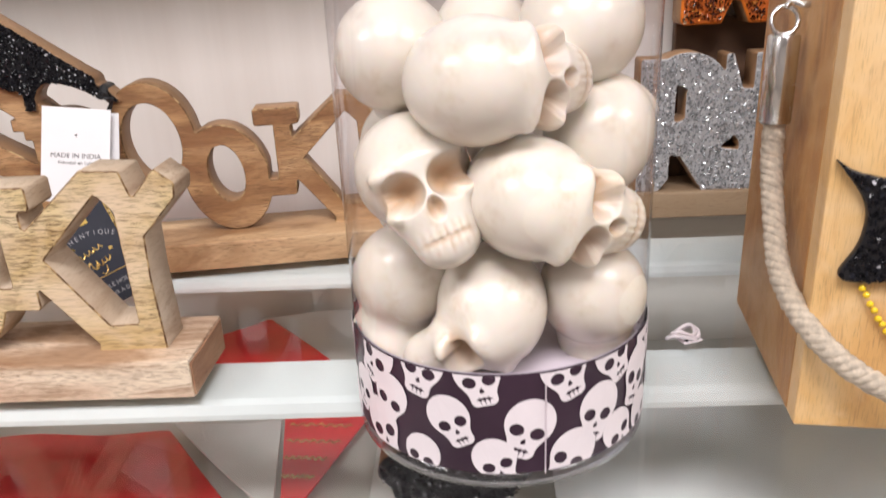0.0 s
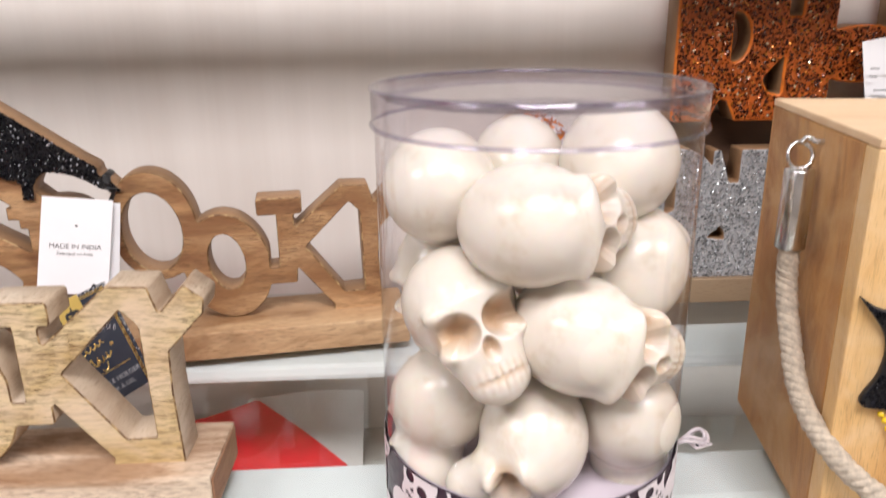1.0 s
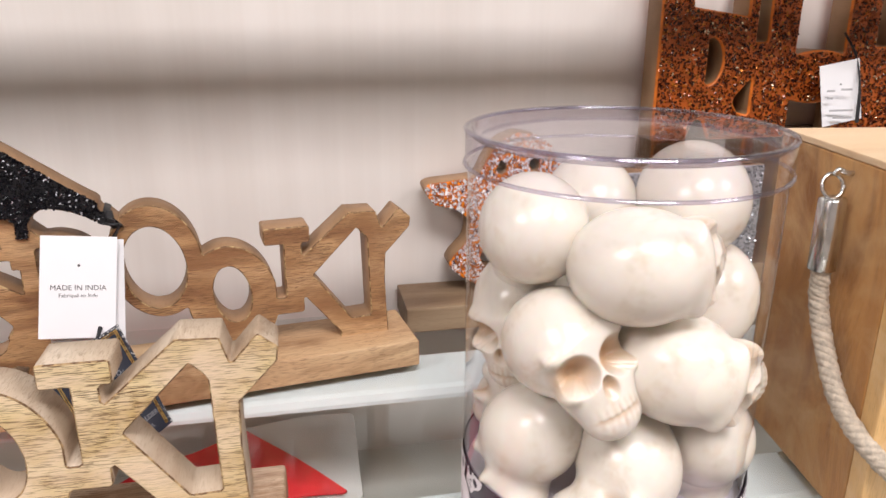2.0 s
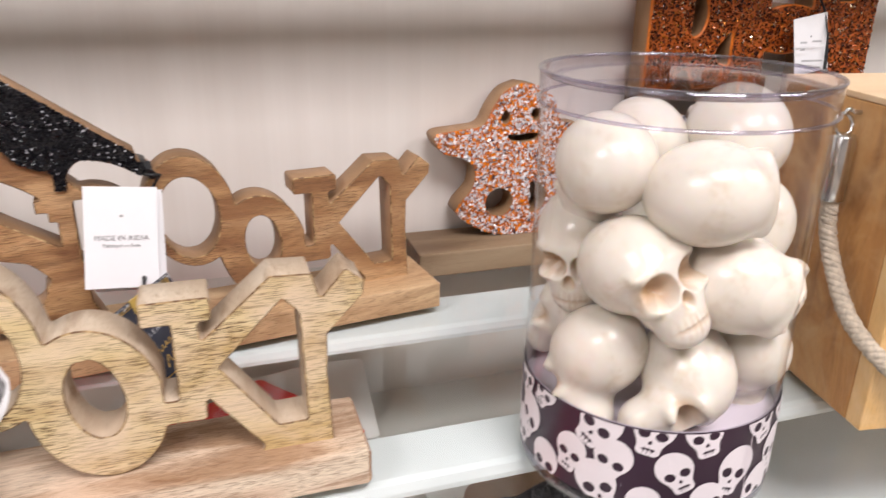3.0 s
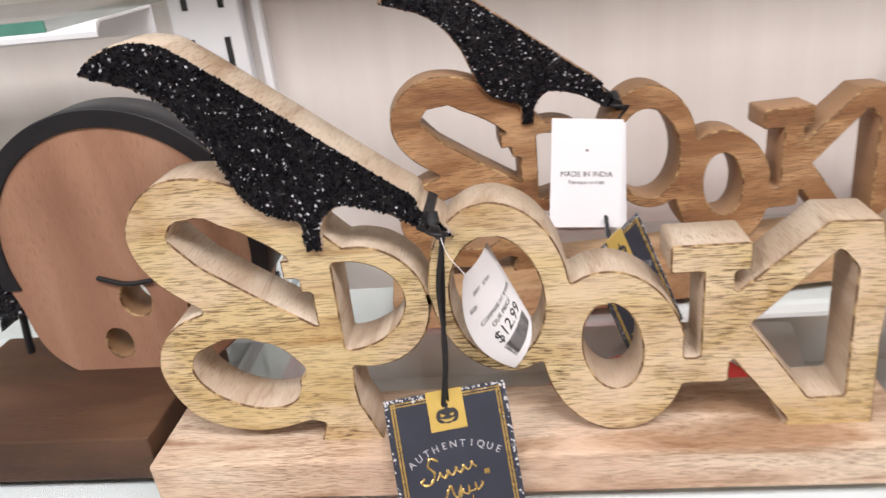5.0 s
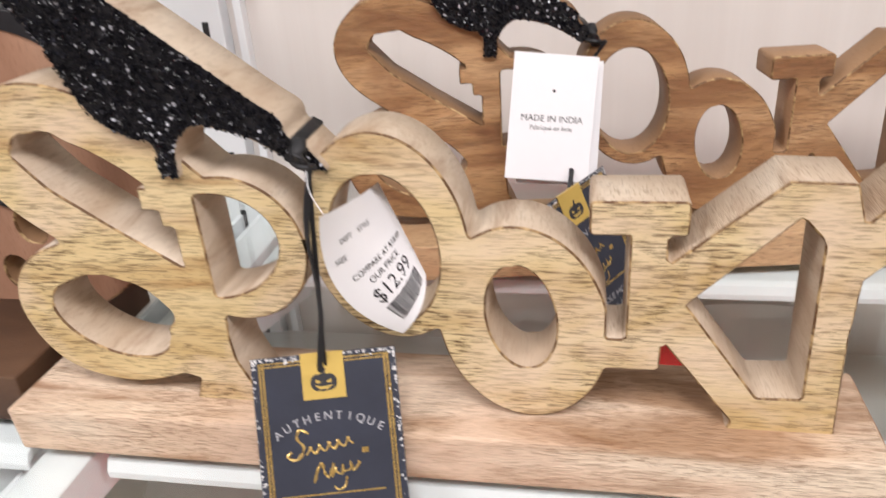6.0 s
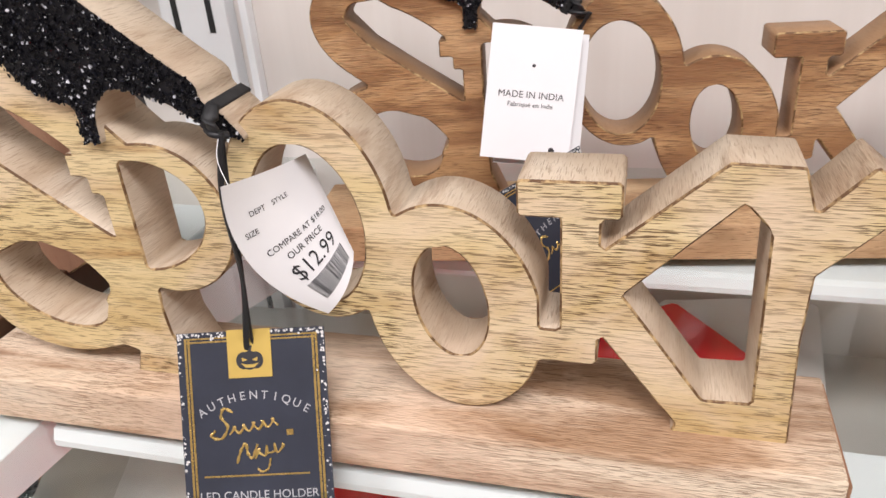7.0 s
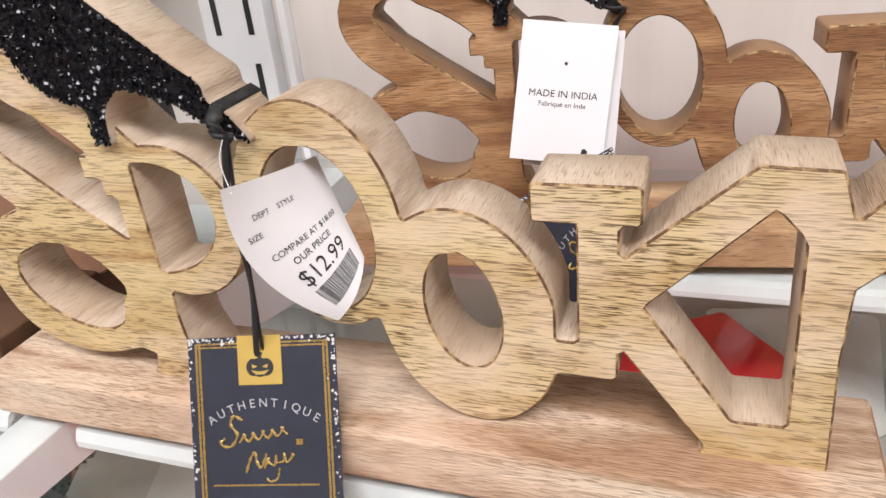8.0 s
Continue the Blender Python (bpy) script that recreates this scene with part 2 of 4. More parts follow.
def bone_material():
    m, nt, b = mat("ivory_plastic")
    big = noise_tex(nt, coords(nt, (1, 1, 1)), 60, 4, 0.6)
    c = ramp(nt, big, [(0.28, (0.63, 0.55, 0.44)), (0.42, (0.73, 0.675, 0.585)), (0.7, (0.77, 0.725, 0.65))])
    rub = noise_tex(nt, coords(nt, (1, 1, 1)), 38, 6, 0.7, 0.6)
    c = mix(nt, ramp(nt, rub, [(0.55, (0, 0, 0)), (0.72, (0.6, 0.6, 0.6))]), c, (0.60, 0.47, 0.33))
    # tan-brown shading of the recesses, mixed into the ivory colour
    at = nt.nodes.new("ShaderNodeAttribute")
    at.attribute_name = "hollow_shade"
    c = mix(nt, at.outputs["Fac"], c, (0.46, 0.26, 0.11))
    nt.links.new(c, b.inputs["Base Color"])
    b.inputs["Roughness"].default_value = 0.24
    b.inputs["Subsurface Weight"].default_value = 0.15
    b.inputs["Subsurface Radius"].default_value = (0.004, 0.002, 0.001)
    bump(nt, b, noise_tex(nt, coords(nt, (1, 1, 1)), 180, 3), 0.06, 0.0008)
    return m


M_BONE = bone_material()


# ---- mesh helpers ----
def link(name, bm, mats, parent=None, smooth=False):
    me = bpy.data.meshes.new(name)
    bm.normal_update()
    bm.to_mesh(me)
    bm.free()
    for m in mats if isinstance(mats, (list, tuple)) else [mats]:
        me.materials.append(m)
    if smooth:
        for p in me.polygons:
            p.use_smooth = True
    ob = new(name, me)
    if parent is not None:
        ob.parent = parent
    return ob


def part(name, bm, material, parent, label="", smooth=False):
    return tagged(link(name, bm, material, parent, smooth), label)


def empty(name, m, label, category, group="", kind=""):
    ob = new(name)
    ob.matrix_world = m
    ob.empty_display_size = 0.02
    return tagged(ob, label, category, group, kind)


def box_bm(x0, x1, y0, y1, z0, z1, bevel=0.001, segs=2, wobble=0.0):
    bm = bmesh.new()
    bmesh.ops.create_cube(bm, size=1)
    for v in bm.verts:
        v.co = Vector((x0 + (v.co.x + 0.5) * (x1 - x0), y0 + (v.co.y + 0.5) * (y1 - y0), z0 + (v.co.z + 0.5) * (z1 - z0)))
        if wobble:
            v.co += Vector([random.uniform(-wobble, wobble) for _ in range(3)])
    if bevel:
        bmesh.ops.bevel(bm, geom=bm.edges[:], offset=bevel, segments=segs, profile=0.6, affect="EDGES")
    return bm


def lathe(profile, n=64, cx=0, cy=0):
    """Surface of revolution about z; profile: (radius, z) from outside bottom, open."""
    bm = bmesh.new()
    rings = []
    for r, z in profile:
        if r < 1e-6:
            rings.append([bm.verts.new((cx, cy, z))] * n)
        else:
            rings.append([bm.verts.new((cx + r * math.cos(2 * math.pi * i / n), cy + r * math.sin(2 * math.pi * i / n), z)) for i in range(n)])
    for a, b in zip(rings, rings[1:]):
        for i in range(n):
            q = [a[i], a[(i + 1) % n], b[(i + 1) % n], b[i]]
            q = list(dict.fromkeys(q))
            if len(q) > 2:
                bm.faces.new(q)
    return bm


def tube(points, radius, n=10, closed_ends=True, flat=1.0):
    """A round tube along smooth points."""
    bm = bmesh.new()
    pts = [Vector(p) for p in points]
    rings = []
    up = Vector((0.13, 0.2, 1)).normalized()
    for i, p in enumerate(pts):
        d = (pts[min(i + 1, len(pts) - 1)] - pts[max(i - 1, 0)]).normalized()
        s = d.cross(up).normalized()
        u = s.cross(d)
        r = radius(i / (len(pts) - 1)) if callable(radius) else radius
        rings.append([bm.verts.new(p + r * (math.cos(2 * math.pi * k / n) * s + flat * math.sin(2 * math.pi * k / n) * u)) for k in range(n)])
    for a, b in zip(rings, rings[1:]):
        for k in range(n):
            bm.faces.new((a[k], a[(k + 1) % n], b[(k + 1) % n], b[k]))
    if closed_ends:
        bm.faces.new(rings[0][::-1])
        bm.faces.new(rings[-1])
    return bm


def curve_pts(ctrl, n=24):
    """Catmull-Rom through control points."""
    c = [Vector(p) for p in ctrl]
    c = [2 * c[0] - c[1]] + c + [2 * c[-1] - c[-2]]
    out = []
    for i in range(1, len(c) - 2):
        for k in range(n):
            t = k / n
            out.append(0.5 * ((2 * c[i]) + (c[i + 1] - c[i - 1]) * t + (2 * c[i - 1] - 5 * c[i] + 4 * c[i + 1] - c[i + 2]) * t * t + (3 * c[i] - c[i - 1] - 3 * c[i + 1] + c[i + 2]) * t ** 3))
    out.append(c[-2])
    return out


# flat shapes as distance fields, in the x-z plane
def f_ell(cx, cz, rx, rz, rot=0):
    a = radians(rot)

    def f(x, z):
        u, w = (x - cx) * math.cos(a) + (z - cz) * math.sin(a), -(x - cx) * math.sin(a) + (z - cz) * math.cos(a)
        k = np.sqrt((u / rx) ** 2 + (w / rz) ** 2) + 1e-9
        g = np.sqrt((u / rx ** 2) ** 2 + (w / rz ** 2) ** 2) + 1e-9
        return k * (k - 1) / g
    return f


def f_seg(a, b, w, round_=0.0):
    """A bar of width w from a to b with square (or rounded) ends."""
    L = math.hypot(b[0] - a[0], b[1] - a[1])
    d = ((b[0] - a[0]) / L, (b[1] - a[1]) / L)

    def f(x, z):
        u = np.abs((x - (a[0] + b[0]) / 2) * d[0] + (z - (a[1] + b[1]) / 2) * d[1]) - L / 2 + round_
        v = np.abs(-(x - (a[0] + b[0]) / 2) * d[1] + (z - (a[1] + b[1]) / 2) * d[0]) - w / 2 + round_
        return np.hypot(np.maximum(u, 0), np.maximum(v, 0)) + np.minimum(np.maximum(u, v), 0) - round_
    return f


def f_box(x0, x1, z0, z1, round_=0.0008):
    return f_seg((x0, (z0 + z1) / 2), (x1, (z0 + z1) / 2), z1 - z0, round_)


def f_stroke(ctrl, w, n=10):
    """A smooth stroke through control points (x, z[, width])."""
    pts = curve_pts([(p[0], p[1], p[2] if len(p) > 2 else w) for p in ctrl], n)

    def f(x, z):
        d = np.full(np.shape(x), 9.0)
        for p, q in zip(pts, pts[1:]):
            ex, ez = q.x - p.x, q.y - p.y
            t = np.clip(((x - p.x) * ex + (z - p.y) * ez) / (ex * ex + ez * ez + 1e-12), 0, 1)
            d = np.minimum(d, np.hypot(x - p.x - t * ex, z - p.y - t * ez) - (p.z + t * (q.z - p.z)) / 2)
        return d
    return f


def f_poly(ctrl, smooth=0):
    pts = [(p.x, p.y) for p in curve_pts([(*p, 0) for p in ctrl + ctrl[:1]], smooth)] if smooth else list(ctrl)

    def f(x, z):
        d = np.full(np.shape(x), 9.0)
        inside = np.zeros(np.shape(x), bool)
        for (ax, az), (bx, bz) in zip(pts, pts[1:] + pts[:1]):
            ex, ez = bx - ax, bz - az
            t = np.clip(((x - ax) * ex + (z - az) * ez) / (ex * ex + ez * ez + 1e-12), 0, 1)
            d = np.minimum(d, np.hypot(x - ax - t * ex, z - az - t * ez))
            with np.errstate(divide="ignore", invalid="ignore"):
                inside ^= ((az > z) != (bz > z)) & (x < (bx - ax) * (z - az) / (bz - az + 1e-15) + ax)
        return np.where(inside, -d, d)
    return f


def f_or(*fs, k=0.0):
    def f(x, z):
        d = fs[0](x, z)
        for g in fs[1:]:
            e = g(x, z)
            if k:
                h = np.clip(0.5 + 0.5 * (e - d) / k, 0, 1)
                d = e + (d - e) * h - k * h * (1 - h)
            else:
                d = np.minimum(d, e)
        return d
    return f


def f_cut(a, *holes):
    def f(x, z):
        d = a(x, z)
        for g in holes:
            d = np.maximum(d, -g(x, z))
        return d
    return f


def f_shift(a, dx, dz=0.0):
    return lambda x, z: a(x - dx, z - dz)


def f_and(a, b):
    return lambda x, z: np.maximum(a(x, z), b(x, z))


def outlines(f, box, cell):
    """Closed outlines of f = 0 (inside negative), walked cell by cell."""
    x0, x1, z0, z1 = box
    xs, zs = np.arange(x0, x1 + cell, cell), np.arange(z0, z1 + cell, cell)
    X, Z = np.meshgrid(xs, zs, indexing="ij")
    D = f(X, Z)
    D[np.abs(D) < 1e-9] = 1e-9
    S = D < 0
    code = S[:-1, :-1] * 1 + S[1:, :-1] * 2 + S[1:, 1:] * 4 + S[:-1, 1:] * 8
    table = {1: [(3, 0)], 2: [(0, 1)], 3: [(3, 1)], 4: [(1, 2)], 5: [(3, 2), (1, 0)], 6: [(0, 2)], 7: [(3, 2)], 8: [(2, 3)], 9: [(2, 0)], 10: [(0, 3), (2, 1)], 11: [(2, 1)], 12: [(1, 3)], 13: [(1, 0)], 14: [(0, 3)]}
    nxt, place = {}, {}

    def key(i, j, e):
        return ((i, j, 0), (i + 1, j, 1), (i, j + 1, 0), (i, j, 1))[e]

    for i, j in zip(*np.nonzero((code > 0) & (code < 15))):
        for a, b in table[int(code[i, j])]:
            nxt[key(i, j, a)] = key(i, j, b)
    for k in nxt:
        i, j, e = k
        i2, j2 = (i + 1, j) if e == 0 else (i, j + 1)
        t = D[i, j] / (D[i, j] - D[i2, j2])
        place[k] = (xs[i] + t * (xs[i2] - xs[i]), zs[j] + t * (zs[j2] - zs[j]))
    loops = []
    while nxt:
        s = next(iter(nxt))
        loop, k = [], s
        while k in nxt:
            loop.append(place[k])
            k = nxt.pop(k)
        pts = np.array(loop)
        keep = [0]
        for q in range(1, len(pts)):
            if np.hypot(*(pts[q] - pts[keep[-1]])) > cell * 0.45:
                keep.append(q)
        if len(keep) > 5:
            loops.append(pts[keep])
    return loops


def slab(f, box, cell, y0, y1, bevel=0.0008):
    """A board cut to the flat shape f, from y0 (front) to y1, with eased edges. Materials: 0 faces, 1 cut sides, 2 eased edge."""
    from mathutils.geometry import delaunay_2d_cdt
    bm = bmesh.new()
    loops = outlines(f, box, cell)
    e = cell * 0.5
    insets = []
    for lp in loops:
        gx = (f(lp[:, 0] + e, lp[:, 1]) - f(lp[:, 0] - e, lp[:, 1])) / (2 * e)
        gz = (f(lp[:, 0], lp[:, 1] + e) - f(lp[:, 0], lp[:, 1] - e)) / (2 * e)
        g = np.hypot(gx, gz) + 1e-6
        insets.append(lp - np.stack([gx / g, gz / g], 1) * bevel)
    rows = []
    for lp, ins in zip(loops, insets):
        rings = [[bm.verts.new((p[0], y, p[1])) for p in src] for src, y in ((ins, y0), (lp, y0 + bevel), (lp, y1 - bevel), (ins, y1))]
        n = len(lp)
        for q, mi in ((0, 2), (1, 1), (2, 2)):
            for i in range(n):
                fc = bm.faces.new((rings[q][i], rings[q][(i + 1) % n], rings[q + 1][(i + 1) % n], rings[q + 1][i]))
                fc.material_index = mi
                fc.smooth = True
        rows.append(rings)
    pts, edges = [], []
    for ins in insets:
        k = len(pts)
        pts += [Vector((float(p[0]), float(p[1]))) * 100 for p in ins]
        edges += [(k + i, k + (i + 1) % len(ins)) for i in range(len(ins))]
    co, _, tri, origin, _, _ = delaunay_2d_cdt(pts, edges, [], 2, 1e-6)
    good = [t for t in tri if all(origin[q] for q in t)]
    mid = np.array([[sum(co[q].x for q in t) / len(t), sum(co[q].y for q in t) / len(t)] for t in good]) / 100
    tris = [[origin[q][0] for q in t] for t, d in zip(good, f(mid[:, 0], mid[:, 1])) if d < -0.2 * bevel]
    front = [v for r in rows for v in r[0]]
    back = [v for r in rows for v in r[3]]
    for side in (front, back):
        for t in tris:
            try:
                bm.faces.new([side[q] for q in t]).material_index = 0
            except ValueError:
                pass
    bmesh.ops.recalc_face_normals(bm, faces=bm.faces[:])
    return bm


def flakes(f, box, y, n, size, tilt=0.5, margin=0.0006, seed=1, lift=0.0004):
    """Glitter: many small tilted chips strewn over the flat shape f at depth y."""
    rng = np.random.default_rng(seed)
    x0, x1, z0, z1 = box
    P = np.stack([rng.uniform(x0, x1, n * 4), rng.uniform(z0, z1, n * 4)], 1)
    P = P[f(P[:, 0], P[:, 1]) < -margin][:n]
    verts, faces = [], []
    for px, pz in P:
        s = size * rng.uniform(0.55, 1.3)
        rot = Euler((rng.normal(0, tilt), rng.uniform(0, 6.28), rng.normal(0, tilt))).to_matrix()
        k = 4 if rng.random() < 0.6 else 6
        base = len(verts)
        ph = rng.uniform(0, 6.28)
        for i in range(k):
            a = ph + 2 * math.pi * i / k
            v = rot @ Vector((math.cos(a) * s, 0, math.sin(a) * s * rng.uniform(0.6, 1.0)))
            verts.append((px + v.x, y - lift + v.y * 0.8 - rng.uniform(0, 0.0005), pz + v.z))
        faces.append(tuple(range(base, base + k)))
    bm = bmesh.new()
    vs = [bm.verts.new(v) for v in verts]
    for fc in faces:
        bm.faces.new([vs[i] for i in fc])
    return bm


def lettering(body, size, spacing=1.0):
    """Flat lettering as a bmesh in x-y, centred."""
    cu = bpy.data.curves.new("lettering", "FONT")
    cu.body, cu.size, cu.align_x, cu.align_y, cu.space_character, cu.resolution_u = body, size, "CENTER", "CENTER", spacing, 3
    tmp = bpy.data.objects.new("lettering", cu)
    scene.collection.objects.link(tmp)
    dg = bpy.context.evaluated_depsgraph_get()
    me = bpy.data.meshes.new_from_object(tmp.evaluated_get(dg))
    bm = bmesh.new()
    bm.from_mesh(me)
    bpy.data.objects.remove(tmp)
    bpy.data.meshes.remove(me)
    bpy.data.curves.remove(cu)
    return bm


def merge(*bms):
    out = bmesh.new()
    for b in bms:
        me = bpy.data.meshes.new("tmp")
        b.to_mesh(me)
        b.free()
        out.from_mesh(me)
        bpy.data.meshes.remove(me)
    return out


def warp(bm, fn):
    for v in bm.verts:
        v.co = Vector(fn(v.co))
    return bm


# ---- the shop shelf ----
WALL_Y = 0.305
GLASS_TOP, GLASS_T = 0.0, 0.006


def structure(name, bm, m, label, category):
    return tagged(link(name, bm, m), label, category, kind="structure")


structure("wall_back", box_bm(-2.2, 2.6, WALL_Y, WALL_Y + 0.03, -1.1, 1.6, 0), M_WALL, "warm white painted panel behind the glass shelf", "wall")
structure("wall_front", box_bm(-2.2, 2.6, -2.6, -2.5, -1.1, 1.6, 0), M_ROOM, "plain beige shop wall opposite the shelf", "wall")
structure("wall_left", box_bm(-2.3, -2.2, -2.5, WALL_Y, -1.1, 1.6, 0), M_ROOM, "plain beige shop side wall", "wall")
structure("wall_right", box_bm(2.6, 2.7, -2.5, WALL_Y, -1.1, 1.6, 0), M_ROOM, "plain beige shop side wall", "wall")
structure("floor", box_bm(-2.2, 2.6, -2.5, WALL_Y, -1.15, -1.1, 0), M_FLOOR, "plain grey shop floor", "floor")
structure("ceiling", box_bm(-2.2, 2.6, -2.5, WALL_Y, 1.6, 1.65, 0), M_ROOM, "plain pale shop ceiling", "ceiling")


def glass_shelf(name, z, x0, x1, y0, y1, label):
    g = empty(name, pose(0, 0, 0), label, "shelf", "glass shelves")
    pane = part("pane", box_bm(x0, x1, y0, y1, z - GLASS_T, z, 0), M_GLASS, g)
    pane.visible_shadow = False
    part("polished_edge", box_bm(x0, x1, y0 - 0.0012, y0 - 0.0002, z - GLASS_T, z, 0), M_GLASS_EDGE, g, "green polished glass edge")
    return g


def rail(name, x0, x1, y0, y1, z, label):
    """A folded white steel channel under the glass: flat top, rounded nose, turned-down front lip."""
    bm = bmesh.new()
    prof = [(y1, z - 0.018), (y1, z), (y0 + 0.006, z), (y0 + 0.002, z - 0.0015), (y0, z - 0.006), (y0, z - 0.009), (y0 + 0.0015, z - 0.009), (y0 + 0.0015, z - 0.006), (y0 + 0.007, z - 0.0016), (y1 - 0.0015, z - 0.0016), (y1 - 0.0015, z - 0.018)]
    a = [bm.verts.new((x0, y, q)) for y, q in prof]
    b = [bm.verts.new((x1, y, q)) for y, q in prof]
    n = len(prof)
    for i in range(n):
        bm.faces.new((a[i], b[i], b[(i + 1) % n], a[(i + 1) % n]))
    bm.faces.new(a)
    bm.faces.new(b[::-1])
    bmesh.ops.recalc_face_normals(bm, faces=bm.faces[:])
    return tagged(link(name, bm, M_WHITE_METAL), label, "shelf rail", "shelf rails")


glass_shelf("glass_shelf", GLASS_TOP, -0.9, 1.6, -0.10, 0.295, "clear glass shelf with reflections, on white steel rails")
glass_shelf("glass_shelf", 0.318, -0.9, 1.6, -0.10, 0.295, "upper clear glass shelf with a green edge")
UNDER = GLASS_TOP - GLASS_T - 0.0005
for x0, x1 in ((-0.9, -0.004), (0.034, 1.12), (1.16, 1.6)):
    rail("shelf_rail", x0, x1, 0.003, 0.046, UNDER, "white steel rail under the front of the glass")
    rail("shelf_rail", x0, x1, 0.166, 0.219, UNDER, "white steel rail under the back of the glass")
rail("shelf_rail", -0.9, 1.6, 0.174, 0.216, 0.318 - GLASS_T - 0.0005, "white steel rail under the upper glass")


def standard(x):
    """A white slotted upright on the wall, with two columns of slots."""
    st = empty("slotted_upright", pose(x, WALL_Y, 0), "white steel upright with two columns of dark slots", "shelf upright", "slotted uprights")
    part("channel", box_bm(-0.026, 0.026, -0.014, -0.0005, -1.0, 1.2, 0.0015), M_WHITE_METAL, st)
    part("side_fin", box_bm(0.034, 0.040, -0.010, -0.0005, -1.0, 1.2, 0.001), M_WHITE_METAL, st)
    proto = None
    for cx in (-0.0135, 0.0135):
        for i in range(-9, 13):
            z = i * 0.0475 + 0.012
            if proto is None:
                proto = part("slot", box_bm(-0.0022, 0.0022, -0.0146, -0.0135, -0.0135, 0.0135, 0), M_SLOT, st, "dark slot")
                proto.location = (cx, 0, z)
            else:
                o = new("slot", proto.data)
                o.parent, o.location = st, (cx, 0, z)
    return st


standard(-0.045)
standard(1.15)


def bracket(x, z, wide=0.004):
    """A white sheet-steel arm that carries the glass."""
    bm = slab(f_poly([(-0.10, z - 0.004), (0.30, z - 0.004), (0.30, z - 0.07), (0.26, z - 0.075), (0.10, z - 0.035), (-0.10, z - 0.018)]), (-0.12, 0.32, z - 0.09, z + 0.01), 0.004, 0, wide, 0.0008)
    warp(bm, lambda c: (c.y + x, c.x, c.z))
    bmesh.ops.recalc_face_normals(bm, faces=bm.faces[:])
    return tagged(link("shelf_bracket", bm, M_WHITE_METAL), "white sheet steel bracket arm under the glass shelf", "bracket", "shelf brackets")


bracket(0.003, -0.0035, 0.023)
for bx in (-0.036, -0.020, 1.13, 1.15):
    bracket(bx, -0.022)

# lower shelf with flat felt pennants, seen through the glass
LOW = -0.135
tagged(link("lower_shelf", box_bm(-0.9, 1.6, -0.10, 0.295, LOW - 0.018, LOW, 0.002), M_SHELF_LOW), "grey-white lower shelf board under the glass", "shelf")


def pennant(lift, corners, colour, label, script=False, lean=0.0):
    """A flat felt flag lying on the lower shelf, given by its corners."""
    p = empty("pennant", pose(0, 0, LOW + lift), label, "pennant", "felt pennants")
    xs, ys = [c[0] for c in corners], [c[1] for c in corners]
    bm = slab(f_poly(list(corners)), (min(xs) - 0.01, max(xs) + 0.01, min(ys) - 0.01, max(ys) + 0.01), 0.004, 0, 0.002, 0.0005)
    warp(bm, lambda c: (c.x, c.z, 0.003 - c.y + 0.0015 * math.sin(c.x * 60) + lean * (c.z - min(ys))))
    bmesh.ops.recalc_face_normals(bm, faces=bm.faces[:])
    part("cloth", bm, colour, p)
    if script:
        for k in range(4):
            y = ys[0] - 0.018 - 0.020 * k
            x0, x1 = xs[0] + 0.008 + 0.002 * k, xs[1] - 0.010 - 0.006 * k
            part("script_line", tube([(x0 + (x1 - x0) * i / 24, y + 0.0022 * math.sin(i * 1.7), 0.0052 + 0.0015 * math.sin(60 * (x0 + (x1 - x0) * i / 24))) for i in range(25)], 0.0006, 5), M_GOLD, p, "gold handwriting-like line")
    return p


pennant(0.000, [(0.060, 0.166), (0.235, 0.166), (0.330, 0.050), (0.10, -0.09), (0.060, 0.02)], M_RED, "large red felt flag lying on the lower shelf")
pennant(0.000, [(-0.044, 0.118), (0.050, 0.122), (0.056, 0.010), (-0.010, 0.020)], M_WHITEFELT, "off-white felt flag lying beside the large red one")
pennant(0.006, [(0.238, 0.168), (0.323, 0.168), (0.340, 0.060)], M_WHITEFELT, "off-white felt pennant overlapping a red one")
pennant(0.010, [(0.326, 0.168), (0.390, 0.166), (0.349, 0.040)], M_RED, "red felt pennant with gold script lines", True)
pennant(0.006, [(0.400, 0.152), (0.470, 0.150), (0.400, 0.020)], M_WHITEFELT, "off-white felt pennant beside a red one")
pennant(0.006, [(0.140, 0.222), (0.200, 0.252), (0.250, 0.264), (0.292, 0.280), (0.376, 0.222)], M_RED, "small red felt pennant propped at the back of the shelf", False, 0.6)
pennant(0.000, [(0.280, 0.286), (0.385, 0.290), (0.386, 0.222), (0.330, 0.222)], M_WHITEFELT, "off-white felt pennant propped at the back of the shelf", False, 0.6)



def sheet_stack(x, y, turn, w, d, n):
    """White card sheets lying on the lower shelf, each a little askew; added to brighten it."""
    st = empty("added_sheets", pose(x, y, LOW, 0, 0, turn), "added stack of white card sheets, brightening the lower shelf", "card")
    rng = random.Random(8)
    for k in range(n):
        sh = part("sheet", box_bm(0, w, 0, d, 0.0, 0.0035, 0.0004), M_PAPER, st)
        sh.matrix_local = pose(rng.uniform(-0.004, 0.004), rng.uniform(-0.004, 0.004), 0.0002 + 0.0037 * k, 0, 0, rng.uniform(-1, 1))


sheet_stack(0.520, 0.000, -3, 0.30, 0.175, 8)


# ---- the wooden SPOOKY signs with a crow ----
SIGN_BOX = (-0.005, 0.345, 0.012, 0.165)


